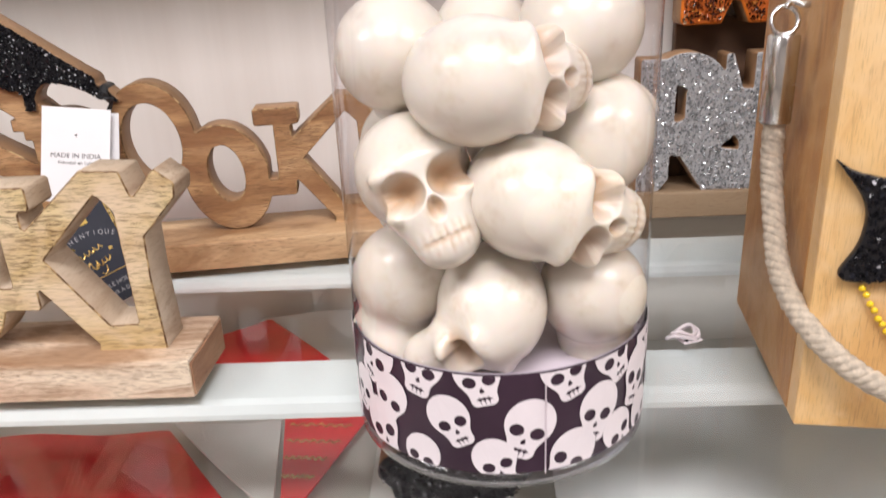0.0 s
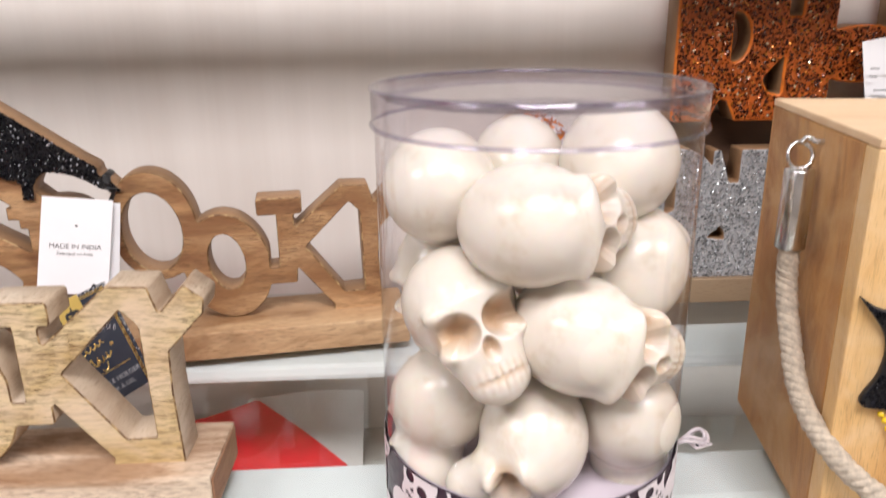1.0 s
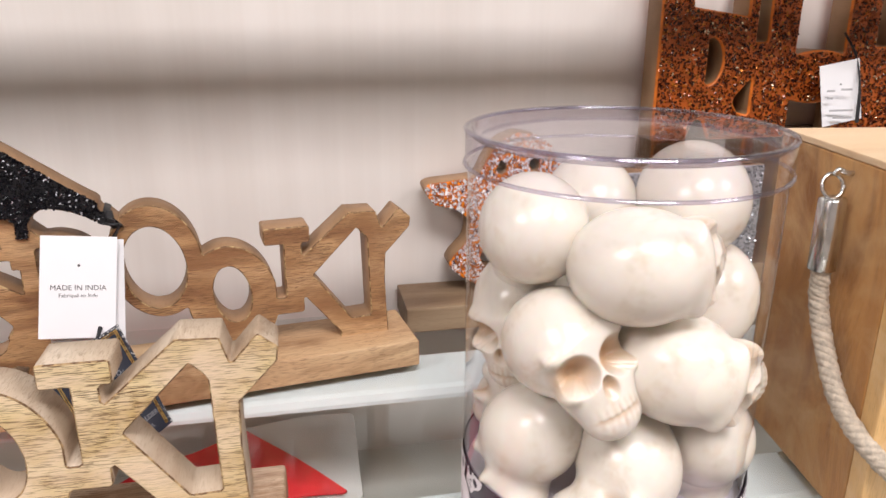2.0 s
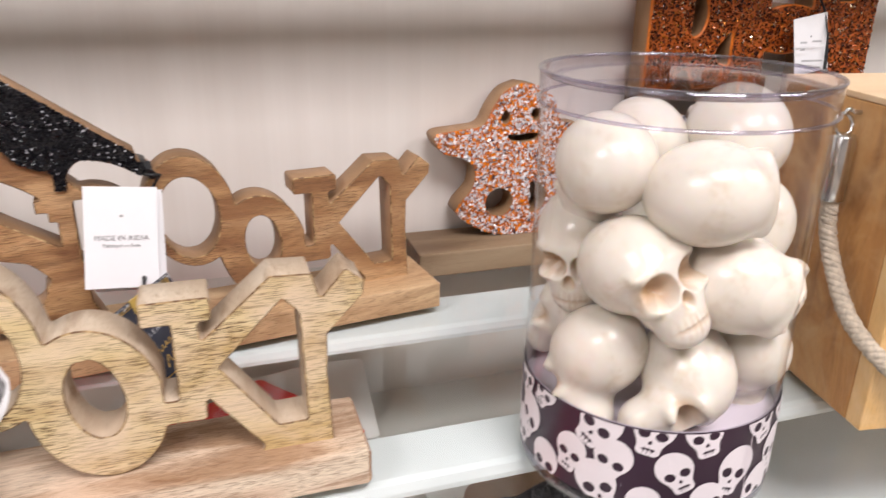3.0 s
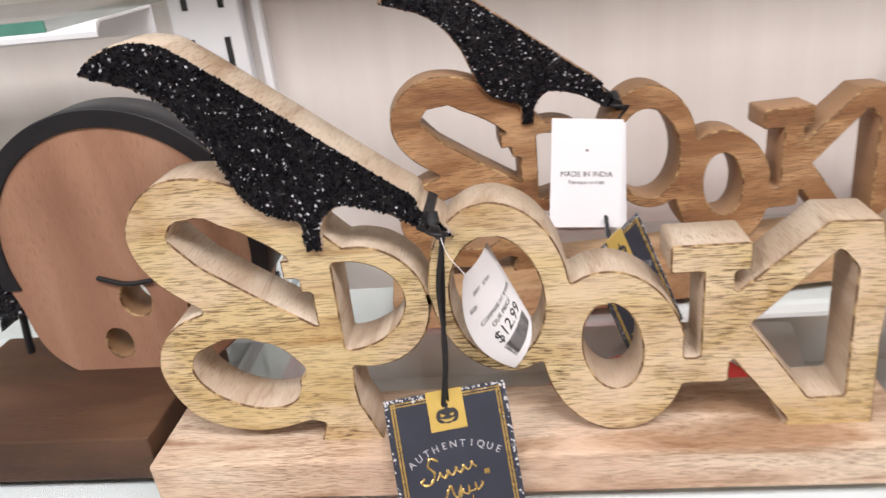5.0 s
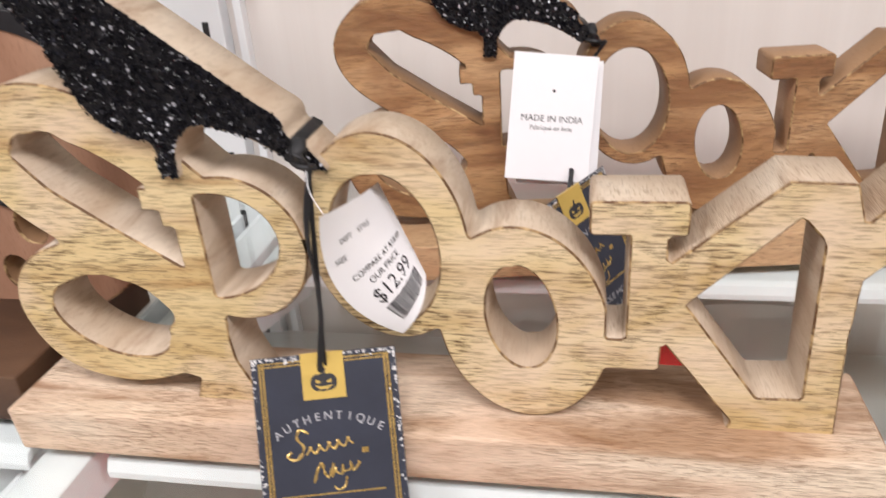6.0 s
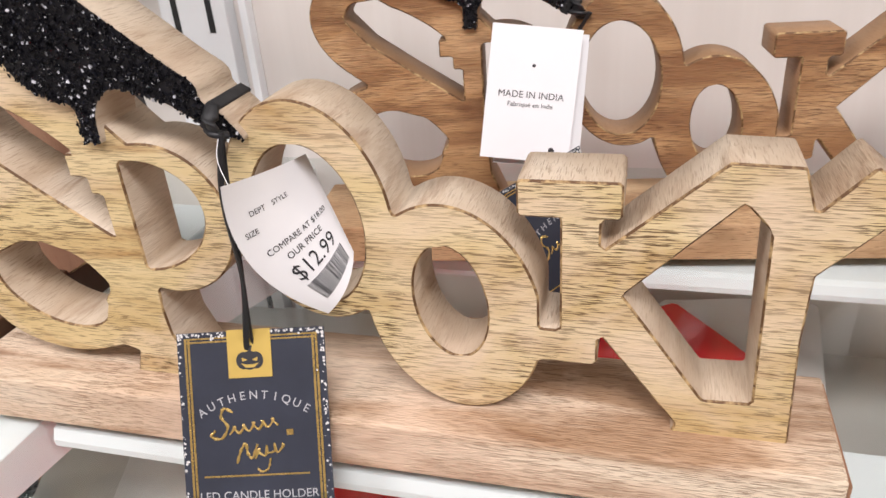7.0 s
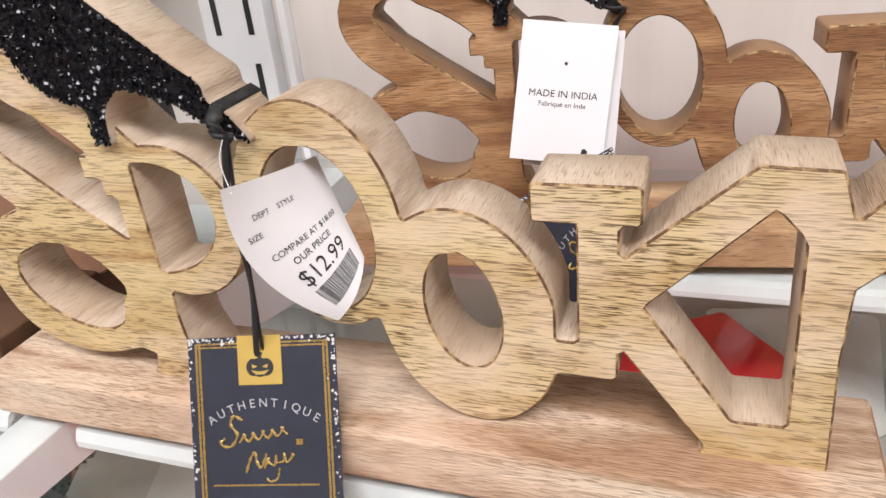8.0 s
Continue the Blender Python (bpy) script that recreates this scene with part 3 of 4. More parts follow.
def spooky_shape():
    s_top = f_stroke([(0.092, 0.108, 0.018), (0.071, 0.127, 0.019), (0.048, 0.1385, 0.019), (0.029, 0.1385, 0.0195), (0.0180, 0.126, 0.020), (0.024, 0.111, 0.021), (0.046, 0.094, 0.021), (0.070, 0.078, 0.021), (0.083, 0.060, 0.021), (0.078, 0.040, 0.020)], 0.02)
    s_low = f_stroke([(0.058, 0.078, 0.010), (0.041, 0.083, 0.014), (0.021, 0.075, 0.016), (0.0145, 0.060, 0.016), (0.024, 0.042, 0.017), (0.045, 0.0355, 0.017), (0.066, 0.040, 0.018), (0.080, 0.050, 0.02)], 0.016)
    serif = f_or(f_box(0.070, 0.094, 0.103, 0.1115), f_box(0.077, 0.094, 0.0965, 0.105))
    p_stem = f_poly([(0.0805, 0.108), (0.0925, 0.108), (0.0925, 0.058), (0.094, 0.040), (0.104, 0.016), (0.072, 0.016), (0.080, 0.040)])
    p_bowl = f_ell(0.1015, 0.0875, 0.0285, 0.0285, 20)
    p_hole = f_and(f_ell(0.093, 0.0885, 0.027, 0.0205, 12), f_box(0.0915, 0.13, 0.06, 0.115, 0.003))
    big_o = f_ell(0.1625, 0.0925, 0.0285, 0.0390, 8)
    big_hole = f_ell(0.1615, 0.0885, 0.0190, 0.0285, 6)
    small_o = f_ell(0.2085, 0.0600, 0.0295, 0.0390, 10)
    small_hole = f_ell(0.2080, 0.0635, 0.0120, 0.0208, 8)
    k_serif = f_box(0.2305, 0.2615, 0.0960, 0.1080, 0.0015)
    k_stem = f_box(0.2435, 0.2555, 0.0450, 0.1000)
    k_foot = f_box(0.2200, 0.2545, 0.0440, 0.0568)
    ky_board = f_poly([(0.2500, 0.0860), (0.2560, 0.0860), (0.2890, 0.1150), (0.3080, 0.1142), (0.3120, 0.1010), (0.3245, 0.1150), (0.3335, 0.1075), (0.3325, 0.1005), (0.3145, 0.0815), (0.3138, 0.0600), (0.3155, 0.0185), (0.2785, 0.0185), (0.2810, 0.0235), (0.2545, 0.0580), (0.2500, 0.0580)])
    ky_hole = f_poly([(0.2940, 0.1030), (0.3015, 0.0950), (0.3030, 0.0350), (0.2885, 0.0345), (0.2625, 0.0710)])
    s_hole = f_poly([(0.0245, 0.1240), (0.0290, 0.1310), (0.0420, 0.1325), (0.0540, 0.1250), (0.0660, 0.1130), (0.0705, 0.1115), (0.0705, 0.1030), (0.0770, 0.1030), (0.0770, 0.0965), (0.0815, 0.0965), (0.0815, 0.0800), (0.0580, 0.0955), (0.0360, 0.1110)])
    low_hole = f_cut(f_ell(0.0450, 0.0560, 0.0245, 0.0150, -22), f_ell(0.0500, 0.0730, 0.0110, 0.0050, -30))
    letters = f_cut(f_or(f_or(s_top, s_low, k=0.003), serif, p_stem, f_cut(p_bowl, p_hole)), s_hole, low_hole)
    oo = f_cut(f_or(big_o, small_o, k=0.002), big_hole, small_hole)
    ky = f_or(k_serif, k_stem, k_foot, f_cut(ky_board, ky_hole))
    slot = f_box(0.2370, 0.2433, 0.0566, 0.0940, 0.0005)
    letters = f_shift(f_cut(letters, p_hole), 0.0035)
    return f_or(letters, f_cut(f_or(oo, ky), slot))


def crow_shape():
    body = f_poly([(0.0125, 0.1925), (0.0200, 0.1990), (0.0320, 0.2030), (0.0440, 0.2020), (0.0540, 0.1970), (0.0880, 0.1715), (0.1230, 0.1445), (0.1330, 0.1372), (0.1345, 0.1318), (0.1405, 0.1275), (0.1468, 0.1190), (0.1370, 0.1215), (0.1300, 0.1250), (0.1190, 0.1310), (0.1040, 0.1345), (0.0960, 0.1310), (0.0820, 0.1300), (0.0690, 0.1360), (0.0620, 0.1460), (0.0550, 0.1630), (0.0460, 0.1760), (0.0360, 0.1840), (0.0260, 0.1880)], 6)
    leg = f_poly([(0.0840, 0.1330), (0.0985, 0.1340), (0.0945, 0.1260), (0.0935, 0.1165), (0.0865, 0.1165), (0.0865, 0.1260)])
    return f_or(body, leg, k=0.002)


SPOOKY, CROW = spooky_shape(), crow_shape()


def spooky_sign(m, label, faces, sides, base_mat, seed, lip=0.0):
    s = empty("spooky_sign", m, label, "sign", "wooden word signs")
    part("base", box_bm(0.0, 0.331, -lip, 0.052, 0.0, 0.0205, 0.0014, 2, 0.0006), base_mat, s, "rough-sawn wooden base")
    part("end_grain", box_bm(0.3306, 0.3318, 0.0012 - lip, 0.0508, 0.0012, 0.0193, 0.0004), M_SCORCH, s, "scorched end grain of the base")
    part("letter_board", slab(SPOOKY, SIGN_BOX, 0.0012, 0.0150, 0.0385, 0.0007), [faces, sides, M_EDGE], s, "cut-out wooden letters with scorched edges")
    cb = (0.008, 0.152, 0.110, 0.210)
    crow = part("crow", slab(CROW, cb, 0.0012, 0.0125, 0.0335, 0.0006), [M_BLACK, sides, sides], s, "crow silhouette with black glitter front")
    tagged(part("glitter", flakes(CROW, cb, 0.0125, 5200, 0.00072, 0.55, 0.0003, seed), M_BLACK_GL, crow, "black glass chips, a few coloured pale as glints"), kind="stuff")
    # ribbon tied round the beak
    beak = f_and(lambda x, z: CROW(x, z) - 0.0006, f_seg((0.1320, 0.1190), (0.1400, 0.1340), 0.0042, 0.001))
    part("ribbon_band", slab(beak, (0.12, 0.15, 0.120, 0.15), 0.0006, 0.0117, 0.0342, 0.0004), M_RIBBON, s, "black ribbon tied round the beak")
    return s


front_sign = spooky_sign(pose(0, 0, 0), "light mango wood word sign with black glitter crow", M_FACE, M_CUT, M_BASE, 3)
back_sign = spooky_sign(pose(0.0907, 0.1530, 0, 0, 0, 7.9) @ Matrix.Diagonal((1.024, 1, 1, 1)), "darker brown wooden word sign with black glitter crow", M_FACE2, M_CUT2, M_BASE2, 4, 0.010)


# ---- the tags ----
def knot(parent):
    """The ribbon's knot: flat folded bands one over the other."""
    folds = [tube(curve_pts([(0.1395, 0.0100, 0.1310), (0.1400, 0.0062, 0.1275), (0.1405, 0.0066, 0.1240), (0.1415, 0.0085, 0.1205)], 6), lambda t: 0.0030 - 0.0008 * abs(2 * t - 1), 8, True, 0.45),
             tube(curve_pts([(0.1375, 0.0085, 0.1235), (0.1410, 0.0056, 0.1232), (0.1440, 0.0080, 0.1222)], 6), 0.0020, 8, True, 0.6)]
    part("knot", merge(*folds), M_RIBBON, parent, "knotted black ribbon", True)


def hang_card(m, ribbon, label, tabbed=True):
    """A slate and gold hang tag on a black ribbon; local x right, y down, z out of its face."""
    tag = empty("hang_tag", pose(0, 0, 0), label, "hang tag", "hang tags")
    W, H = 0.0525, 0.0700

    def on(bm):
        bmesh.ops.transform(bm, matrix=m @ Matrix.Diagonal((1, -1, 1, 1)), verts=bm.verts[:])
        bmesh.ops.recalc_face_normals(bm, faces=bm.faces[:])
        return bm

    def flat_box(x0, x1, y0, y1, z0, z1):
        return on(box_bm(x0, x1, -y1, -y0, z0, z1, 0))

    card = part("card", flat_box(0, W, 0, H, -0.0006, 0), M_CARD, tag, "slate blue-black card")
    bars = []
    for x in (0.0030, 0.0042, W - 0.0042, W - 0.0030):
        bars.append(flat_box(x - 0.0004, x + 0.0004, 0.002, H - 0.002, 0.0000, 0.00012))
    for y in (0.0022, 0.0034):
        bars.append(flat_box(0.003, W - 0.003, y - 0.0003, y + 0.0003, 0.0000, 0.00014))
    bars.append(flat_box(0.007, W - 0.008, 0.0505, 0.0511, 0, 0.00014))
    part("gold_border", merge(*bars), M_GOLD, card, "double gold foil border")
    rng = random.Random(5)
    scuffs = []
    for i in range(230):
        side = rng.random()
        if side < 0.42:
            x, y = rng.uniform(0, W), abs(rng.gauss(0, 0.0011))
        elif side < 0.8:
            x, y = W - abs(rng.gauss(0, 0.0010)), rng.uniform(0, H)
        else:
            x, y = abs(rng.gauss(0, 0.0008)), rng.uniform(0, H)
        s = rng.uniform(0.0002, 0.0007)
        scuffs.append((min(max(x, s), W - s), max(y, s), s))
    bm = bmesh.new()
    for x, y, s in scuffs:
        a = rng.uniform(0, 6.28)
        bm.faces.new([bm.verts.new((x + s * rng.uniform(0.6, 1) * math.cos(a + k * 1.2566), -(y + s * rng.uniform(0.6, 1) * math.sin(a + k * 1.2566)), 0.0002)) for k in range(5)])
    tagged(part("worn_edge", on(bm), M_SCUFF, card, "scuffed white worn paper edge"), kind="stuff")
    if tabbed:
        tab = part("gold_tab", flat_box(0.0180, 0.0335, -0.0004, 0.0165, -0.0008, 0.0004), M_GOLDTAB, card, "gold tab with a black pumpkin")
        pk = f_cut(f_or(f_ell(0, 0, 0.0030, 0.0033), f_ell(0.0022, 0, 0.0026, 0.0030), f_ell(-0.0022, 0, 0.0026, 0.0030), f_seg((0, 0.003), (0.0006, 0.0052), 0.0010)),
                   f_poly([(-0.003, 0.0012), (-0.0006, 0.0002), (-0.0026, -0.0004)]), f_poly([(0.003, 0.0012), (0.0006, 0.0002), (0.0026, -0.0004)]),
                   f_poly([(-0.0035, -0.0008), (-0.001, -0.0014), (0.001, -0.0014), (0.0035, -0.0008), (0.0015, -0.0025), (-0.0015, -0.0025)]))
        bm = slab(pk, (-0.006, 0.006, -0.005, 0.007), 0.00028, 0, 0.00012, 0.00003)
        part("pumpkin_mark", on(warp(bm, lambda c: (c.x + 0.0258, c.z - 0.0105, 0.00042 + 0.00012 - c.y))), M_INK, tab, "black pumpkin mark")
    # arched word
    word = "AUTHENTIQUE"
    bits = []
    for i, ch in enumerate(word):
        a = radians(-33 + 66 * i / (len(word) - 1))
        R = 0.034
        b = lettering(ch, 0.0042)
        bmesh.ops.transform(b, matrix=Matrix.Translation((0.0262 + R * math.sin(a), -0.0228 - R * (1 - math.cos(a)), 0.00015)) @ Matrix.Rotation(-a, 4, "Z"), verts=b.verts[:])
        bits.append(b)
    part("arched_word", on(merge(*bits)), M_GREYINK, card, "arched pale grey word")
    # brand mark as plain gold strokes
    marks = []

    def flourish(ctrl, width):
        pts = [(p.x / 1000, -p.y / 1000, 0.0002) for p in curve_pts([(x, y, 0) for x, y in ctrl], 7)]
        marks.append(tube(pts, lambda t: width * (0.55 + 0.45 * math.sin(t * 23) ** 2), 6, True, 0.3))

    flourish([(18.5, 28.5), (15.5, 27.0), (14.2, 30.0), (16.4, 33.5), (14.0, 37.5), (10.4, 36.6), (12.0, 34.6)], 0.00060)
    flourish([(17.0 + 1.15 * k + 0.9 * math.sin(2.1 * k), 34.8 - 0.18 * k + 1.5 * math.cos(2.1 * k)) for k in range(16)], 0.00052)
    flourish([(19.0, 46.5), (20.6, 42.0), (22.4, 39.6), (23.0, 43.0), (24.6, 44.6), (26.6, 40.0)], 0.00060)
    flourish([(25.5 + 1.05 * k + 0.9 * math.sin(2.3 * k), 43.2 - 0.22 * k + 1.9 * math.cos(2.3 * k)) for k in range(11)], 0.00052)
    flourish([(31.0, 45.0), (30.0, 48.6), (27.6, 49.6), (26.2, 48.4)], 0.00045)
    marks.append(box_bm(0.0372, 0.0396, -0.0372, -0.0352, 0.0001, 0.0003, 0))
    part("gold_mark", on(merge(*marks)), M_GOLD, card, "flowing gold foil mark")
    b = lettering("LED CANDLE HOLDER", 0.0042)
    bmesh.ops.translate(b, verts=b.verts[:], vec=(0.0262, -0.0578, 0.00015))
    b2 = lettering("BOUGEOIR À DEL", 0.0038)
    bmesh.ops.translate(b2, verts=b2.verts[:], vec=(0.0262, -0.0635, 0.00015))
    part("lower_print", on(merge(b, b2)), M_GREYINK, card, "pale grey capitals")
    for dx in (-0.0007, 0.0009):
        pts = curve_pts([(p[0] + dx * (1 if i % 2 else -0.5), p[1] + dx, p[2]) for i, p in enumerate(ribbon)], 8)
        part("ribbon", tube(pts, 0.0011, 6, True, 0.5), M_RIBBON, tag, "thin black ribbon")
    return tag


def frame_of(tl, right, down):
    r = Vector(right).normalized()
    d = Vector(down)
    d = (d - d.dot(r) * r).normalized()
    n = d.cross(r).normalized()
    return Matrix(((r.x, d.x, n.x, tl[0]), (r.y, d.y, n.y, tl[1]), (r.z, d.z, n.z, tl[2]), (0, 0, 0, 1)))


knot(front_sign)
knot(back_sign)
hang_card(frame_of((0.1110, 0.0010, 0.0505), (0.051, 0.0123, 0.0006), (0.06, -0.46, -0.88)), [(0.143, 0.006, 0.124), (0.140, 0.005, 0.100), (0.139, 0.006, 0.072), (0.1365, 0.0045, 0.0445)], "slate and gold hang tag with worn edges on a ribbon")
hang_card(frame_of((0.2059, 0.0958, 0.0655), (0.60, 0.78, 0.15), (0.30, -0.16, -0.92)), [(0.2380, 0.176, 0.124), (0.2290, 0.1800, 0.108), (0.2240, 0.1780, 0.085), (0.2230, 0.1680, 0.070), (0.2220, 0.1400, 0.0590), (0.2215, 0.1155, 0.0655)], "slate and gold hang tag half hidden between the two signs")


def price_tag():
    """Curled white paper with printed price."""
    tl, tr, br, bl = (Vector(p) for p in ((0.1515, -0.0130, 0.1145), (0.1585, 0.0280, 0.1090), (0.1745, 0.0195, 0.0780), (0.1670, 0.0090, 0.0595)))

    def at(u, v, out=0.0):
        p = (tl * (1 - u) + tr * u) * (1 - v) + (bl * (1 - u) + br * u) * v
        bulge = Vector((-0.0075, -0.0035, -0.0035)) * (4 * v * (1 - v)) * (1 - u) ** 1.5
        bow = Vector((0.0030, -0.0020, 0.0)) * (4 * u * (1 - u)) * (0.4 + 0.6 * v)
        return p + bulge + bow + Vector((0.80, -0.52, 0.30)) * out

    t = empty("price_tag", pose(0, 0, 0), "curled white paper price tag with barcode on the ribbon", "price tag", "paper tags")
    bm = bmesh.new()
    N = 18
    for out in (0.0, -0.00025):
        g = [[bm.verts.new(at(i / N, j / N, out)) for j in range(N + 1)] for i in range(N + 1)]
        for i in range(N):
            for j in range(N):
                bm.faces.new((g[i][j], g[i + 1][j], g[i + 1][j + 1], g[i][j + 1]))
    paper = part("paper", bm, M_PAPER, t, smooth=True)

    def put(b, u, v, su, sv):
        return warp(b, lambda c: at(u + c.x * su, v - c.y * sv, 0.0003))

    for words, u, v, s in (("$12.99", 0.50, 0.69, 0.22), ("OUR PRICE", 0.50, 0.56, 0.090), ("COMPARE AT $18.00", 0.52, 0.47, 0.080), ("DEPT    STYLE", 0.38, 0.20, 0.065), ("SIZE", 0.14, 0.31, 0.065)):
        part("print_line", put(lettering(words, s), u, v, 1.0, 0.75), M_INK, paper, "black print")
    rng = random.Random(2)
    bars, x = [], 0.20
    while x < 0.84:
        w = rng.choice((0.006, 0.010, 0.016))
        b = bmesh.new()
        vs = [b.verts.new(at(x + a * w, 0.78 + c * 0.15, 0.0003)) for a, c in ((0, 0), (1, 0), (1, 1), (0, 1))]
        b.faces.new(vs)
        bars.append(b)
        x += w + rng.choice((0.007, 0.012))
    tagged(part("barcode", merge(*bars), M_INK, paper, "black barcode bars"), kind="stuff")
    part("string", tube(curve_pts([(0.142, 0.006, 0.123), (0.1450, -0.002, 0.118), (0.1525, -0.0100, 0.1120)], 8), 0.00015, 5), M_PAPER, t, "thin white string")


price_tag()


def origin_tag(tl, right, down, w, h, words, label):
    m = frame_of(tl, right, down) @ Matrix.Diagonal((1, -1, 1, 1))
    t = empty("paper_tag", pose(0, 0, 0), label, "tag", "paper tags")

    def on(bm):
        bmesh.ops.transform(bm, matrix=m, verts=bm.verts[:])
        bmesh.ops.recalc_face_normals(bm, faces=bm.faces[:])
        return bm

    paper = part("paper", on(box_bm(0, w, -h, 0, -0.0004, 0, 0)), M_PAPER, t)
    for s, y, size in words:
        b = lettering(s, size)
        bmesh.ops.translate(b, verts=b.verts[:], vec=(w / 2, -y, 0.00012))
        part("print_line", on(b), M_INK, paper, "small black print")
    b = bmesh.new()
    bmesh.ops.create_circle(b, cap_ends=True, segments=10, radius=0.0008)
    bmesh.ops.translate(b, verts=b.verts[:], vec=(w / 2, -0.018, 0.00012))
    part("punched_hole", on(b), M_INK, paper, "small punched hole")
    return t


MADE = [("MADE IN INDIA", 0.0318, 0.0045), ("Fabriqué en Inde", 0.0364, 0.0032)]
origin_tag((0.1940, 0.1675, 0.1220), (0.041, 0.008, -0.006), (-0.006, -0.020, -0.060), 0.0425, 0.0625, MADE, "white paper tag printed made in india, on the brown sign")
origin_tag((0.1970, 0.1715, 0.1175), (0.041, 0.010, -0.005), (-0.004, -0.020, -0.060), 0.0420, 0.0625, [], "second white paper tag hanging behind the printed one")


# ---- the clear canister of skulls ----
JX, JY, JR, JH = 0.483, -0.0080, 0.0662, 0.2062


def canister():
    c = empty("skull_canister", pose(JX, JY, 0), "clear plastic canister of skulls with printed skull band", "canister")
    wall = lathe([(0.0, 0.0035), (JR - 0.004, 0.0035), (JR - 0.0005, 0.0010), (JR, 0.004), (JR, JH - 0.016)], 96)
    part("clear_wall", wall, M_PLASTIC, c, "clear plastic wall", True).visible_shadow = False
    rim = lathe([(JR + 0.0010, JH - 0.0150), (JR + 0.0012, JH - 0.003), (JR + 0.0006, JH - 0.0004), (JR - 0.0006, JH), (JR - 0.0018, JH - 0.0006), (JR - 0.0020, JH - 0.0040), (JR - 0.006, JH - 0.0046), (0.0, JH - 0.0046)], 96)
    part("lid", rim, M_RIM, c, "clear plastic lid with raised rim", True).visible_shadow = False
    for name, r, z in (("rim_bead", JR + 0.0010, JH - 0.0008), ("skirt_bead", JR + 0.0012, JH - 0.0152)):
        bead = lathe([(r + 0.0009 * math.cos(a), z + 0.0009 * math.sin(a)) for a in [2 * math.pi * k / 8 for k in range(9)]], 96)
        part(name, bead, M_BEAD, c, "pale plastic bead round the lid", True)
    foot = lathe([(JR - 0.003, 0.0), (JR + 0.0004, 0.0005), (JR + 0.0006, 0.0060), (JR - 0.001, 0.0065)], 96)
    part("foot_ring", foot, M_RIM, c, "clear plastic foot ring", True)
    part("liner", lathe([(JR - 0.0006, 0.0070), (JR - 0.0006, 0.0525)], 96), M_INSERT, c, "lilac inside of the printed band", True)
    part("false_bottom", lathe([(JR - 0.0010, 0.0330), (JR - 0.0012, 0.0390), (JR - 0.008, 0.0400), (0.0, 0.0400)], 64), M_INSERT, c, "lilac plastic false bottom", True)
    band = part("printed_band", lathe([(JR + 0.0003, 0.0070), (JR + 0.0004, 0.0525)], 128), M_BAND, c, "dark plum band printed with pale skulls", True)
    seam = [(JR + 0.0022) * Vector((math.cos(a), math.sin(a), 0)) for a in (-1.36, -1.35)]
    bm = bmesh.new()
    quad = [bm.verts.new((p.x, p.y, z)) for p, z in ((seam[0], 0.0070), (seam[1], 0.0070), (seam[1], 0.0525), (seam[0], 0.0525))]
    bm.faces.new(quad)
    bmesh.ops.solidify(bm, geom=bm.faces[:], thickness=0.0006)
    part("band_overlap", bm, M_PRINT, band, "pale cut edge where the band overlaps")
    skull = f_cut(f_or(f_ell(0, 0.0025, 0.0072, 0.0076), f_box(-0.0042, 0.0042, -0.0090, -0.0005, 0.002), k=0.002),
                  f_ell(-0.0030, -0.0005, 0.0021, 0.0019, -15), f_ell(0.0030, -0.0005, 0.0021, 0.0019, 15), f_poly([(0, -0.0022), (-0.0011, -0.0046), (0.0011, -0.0046)]),
                  f_box(-0.0030, 0.0030, -0.0068, -0.0063, 0.0001), f_box(-0.0016, -0.0012, -0.0085, -0.0055, 0.0001), f_box(0.0012, 0.0016, -0.0085, -0.0055, 0.0001), f_box(-0.0002, 0.0002, -0.0085, -0.0055, 0.0001))
    rng = random.Random(11)
    prints = []
    step = 2 * math.pi / 15
    stamp = slab(skull, (-0.009, 0.009, -0.011, 0.012), 0.0007, 0, 0.0001, 0.00002)
    for row, (z, n) in enumerate(((0.0130, 15), (0.0300, 15), (0.0470, 15))):
        for i in range(n):
            a = step * (i + 0.5 * (row % 2)) + rng.uniform(-0.07, 0.07)
            k, turn, dz = rng.uniform(1.05, 1.48), rng.uniform(-0.55, 0.55), rng.uniform(-0.004, 0.004)
            b = stamp.copy()

            def wrap(co, a=a, k=k, turn=turn, z=z + dz):
                x, q = k * (co.x * math.cos(turn) - co.z * math.sin(turn)), k * (co.x * math.sin(turn) + co.z * math.cos(turn))
                q = min(max(q + z, 0.0075), 0.0520)
                r = JR + 0.0010 - co.y
                return (r * math.cos(a + x / JR), r * math.sin(a + x / JR), q)
            prints.append(warp(b, wrap))
    stamp.free()
    bm = merge(*prints)
    bmesh.ops.recalc_face_normals(bm, faces=bm.faces[:])
    part("skull_print", bm, M_PRINT, band, "pale printed skulls")


canister()


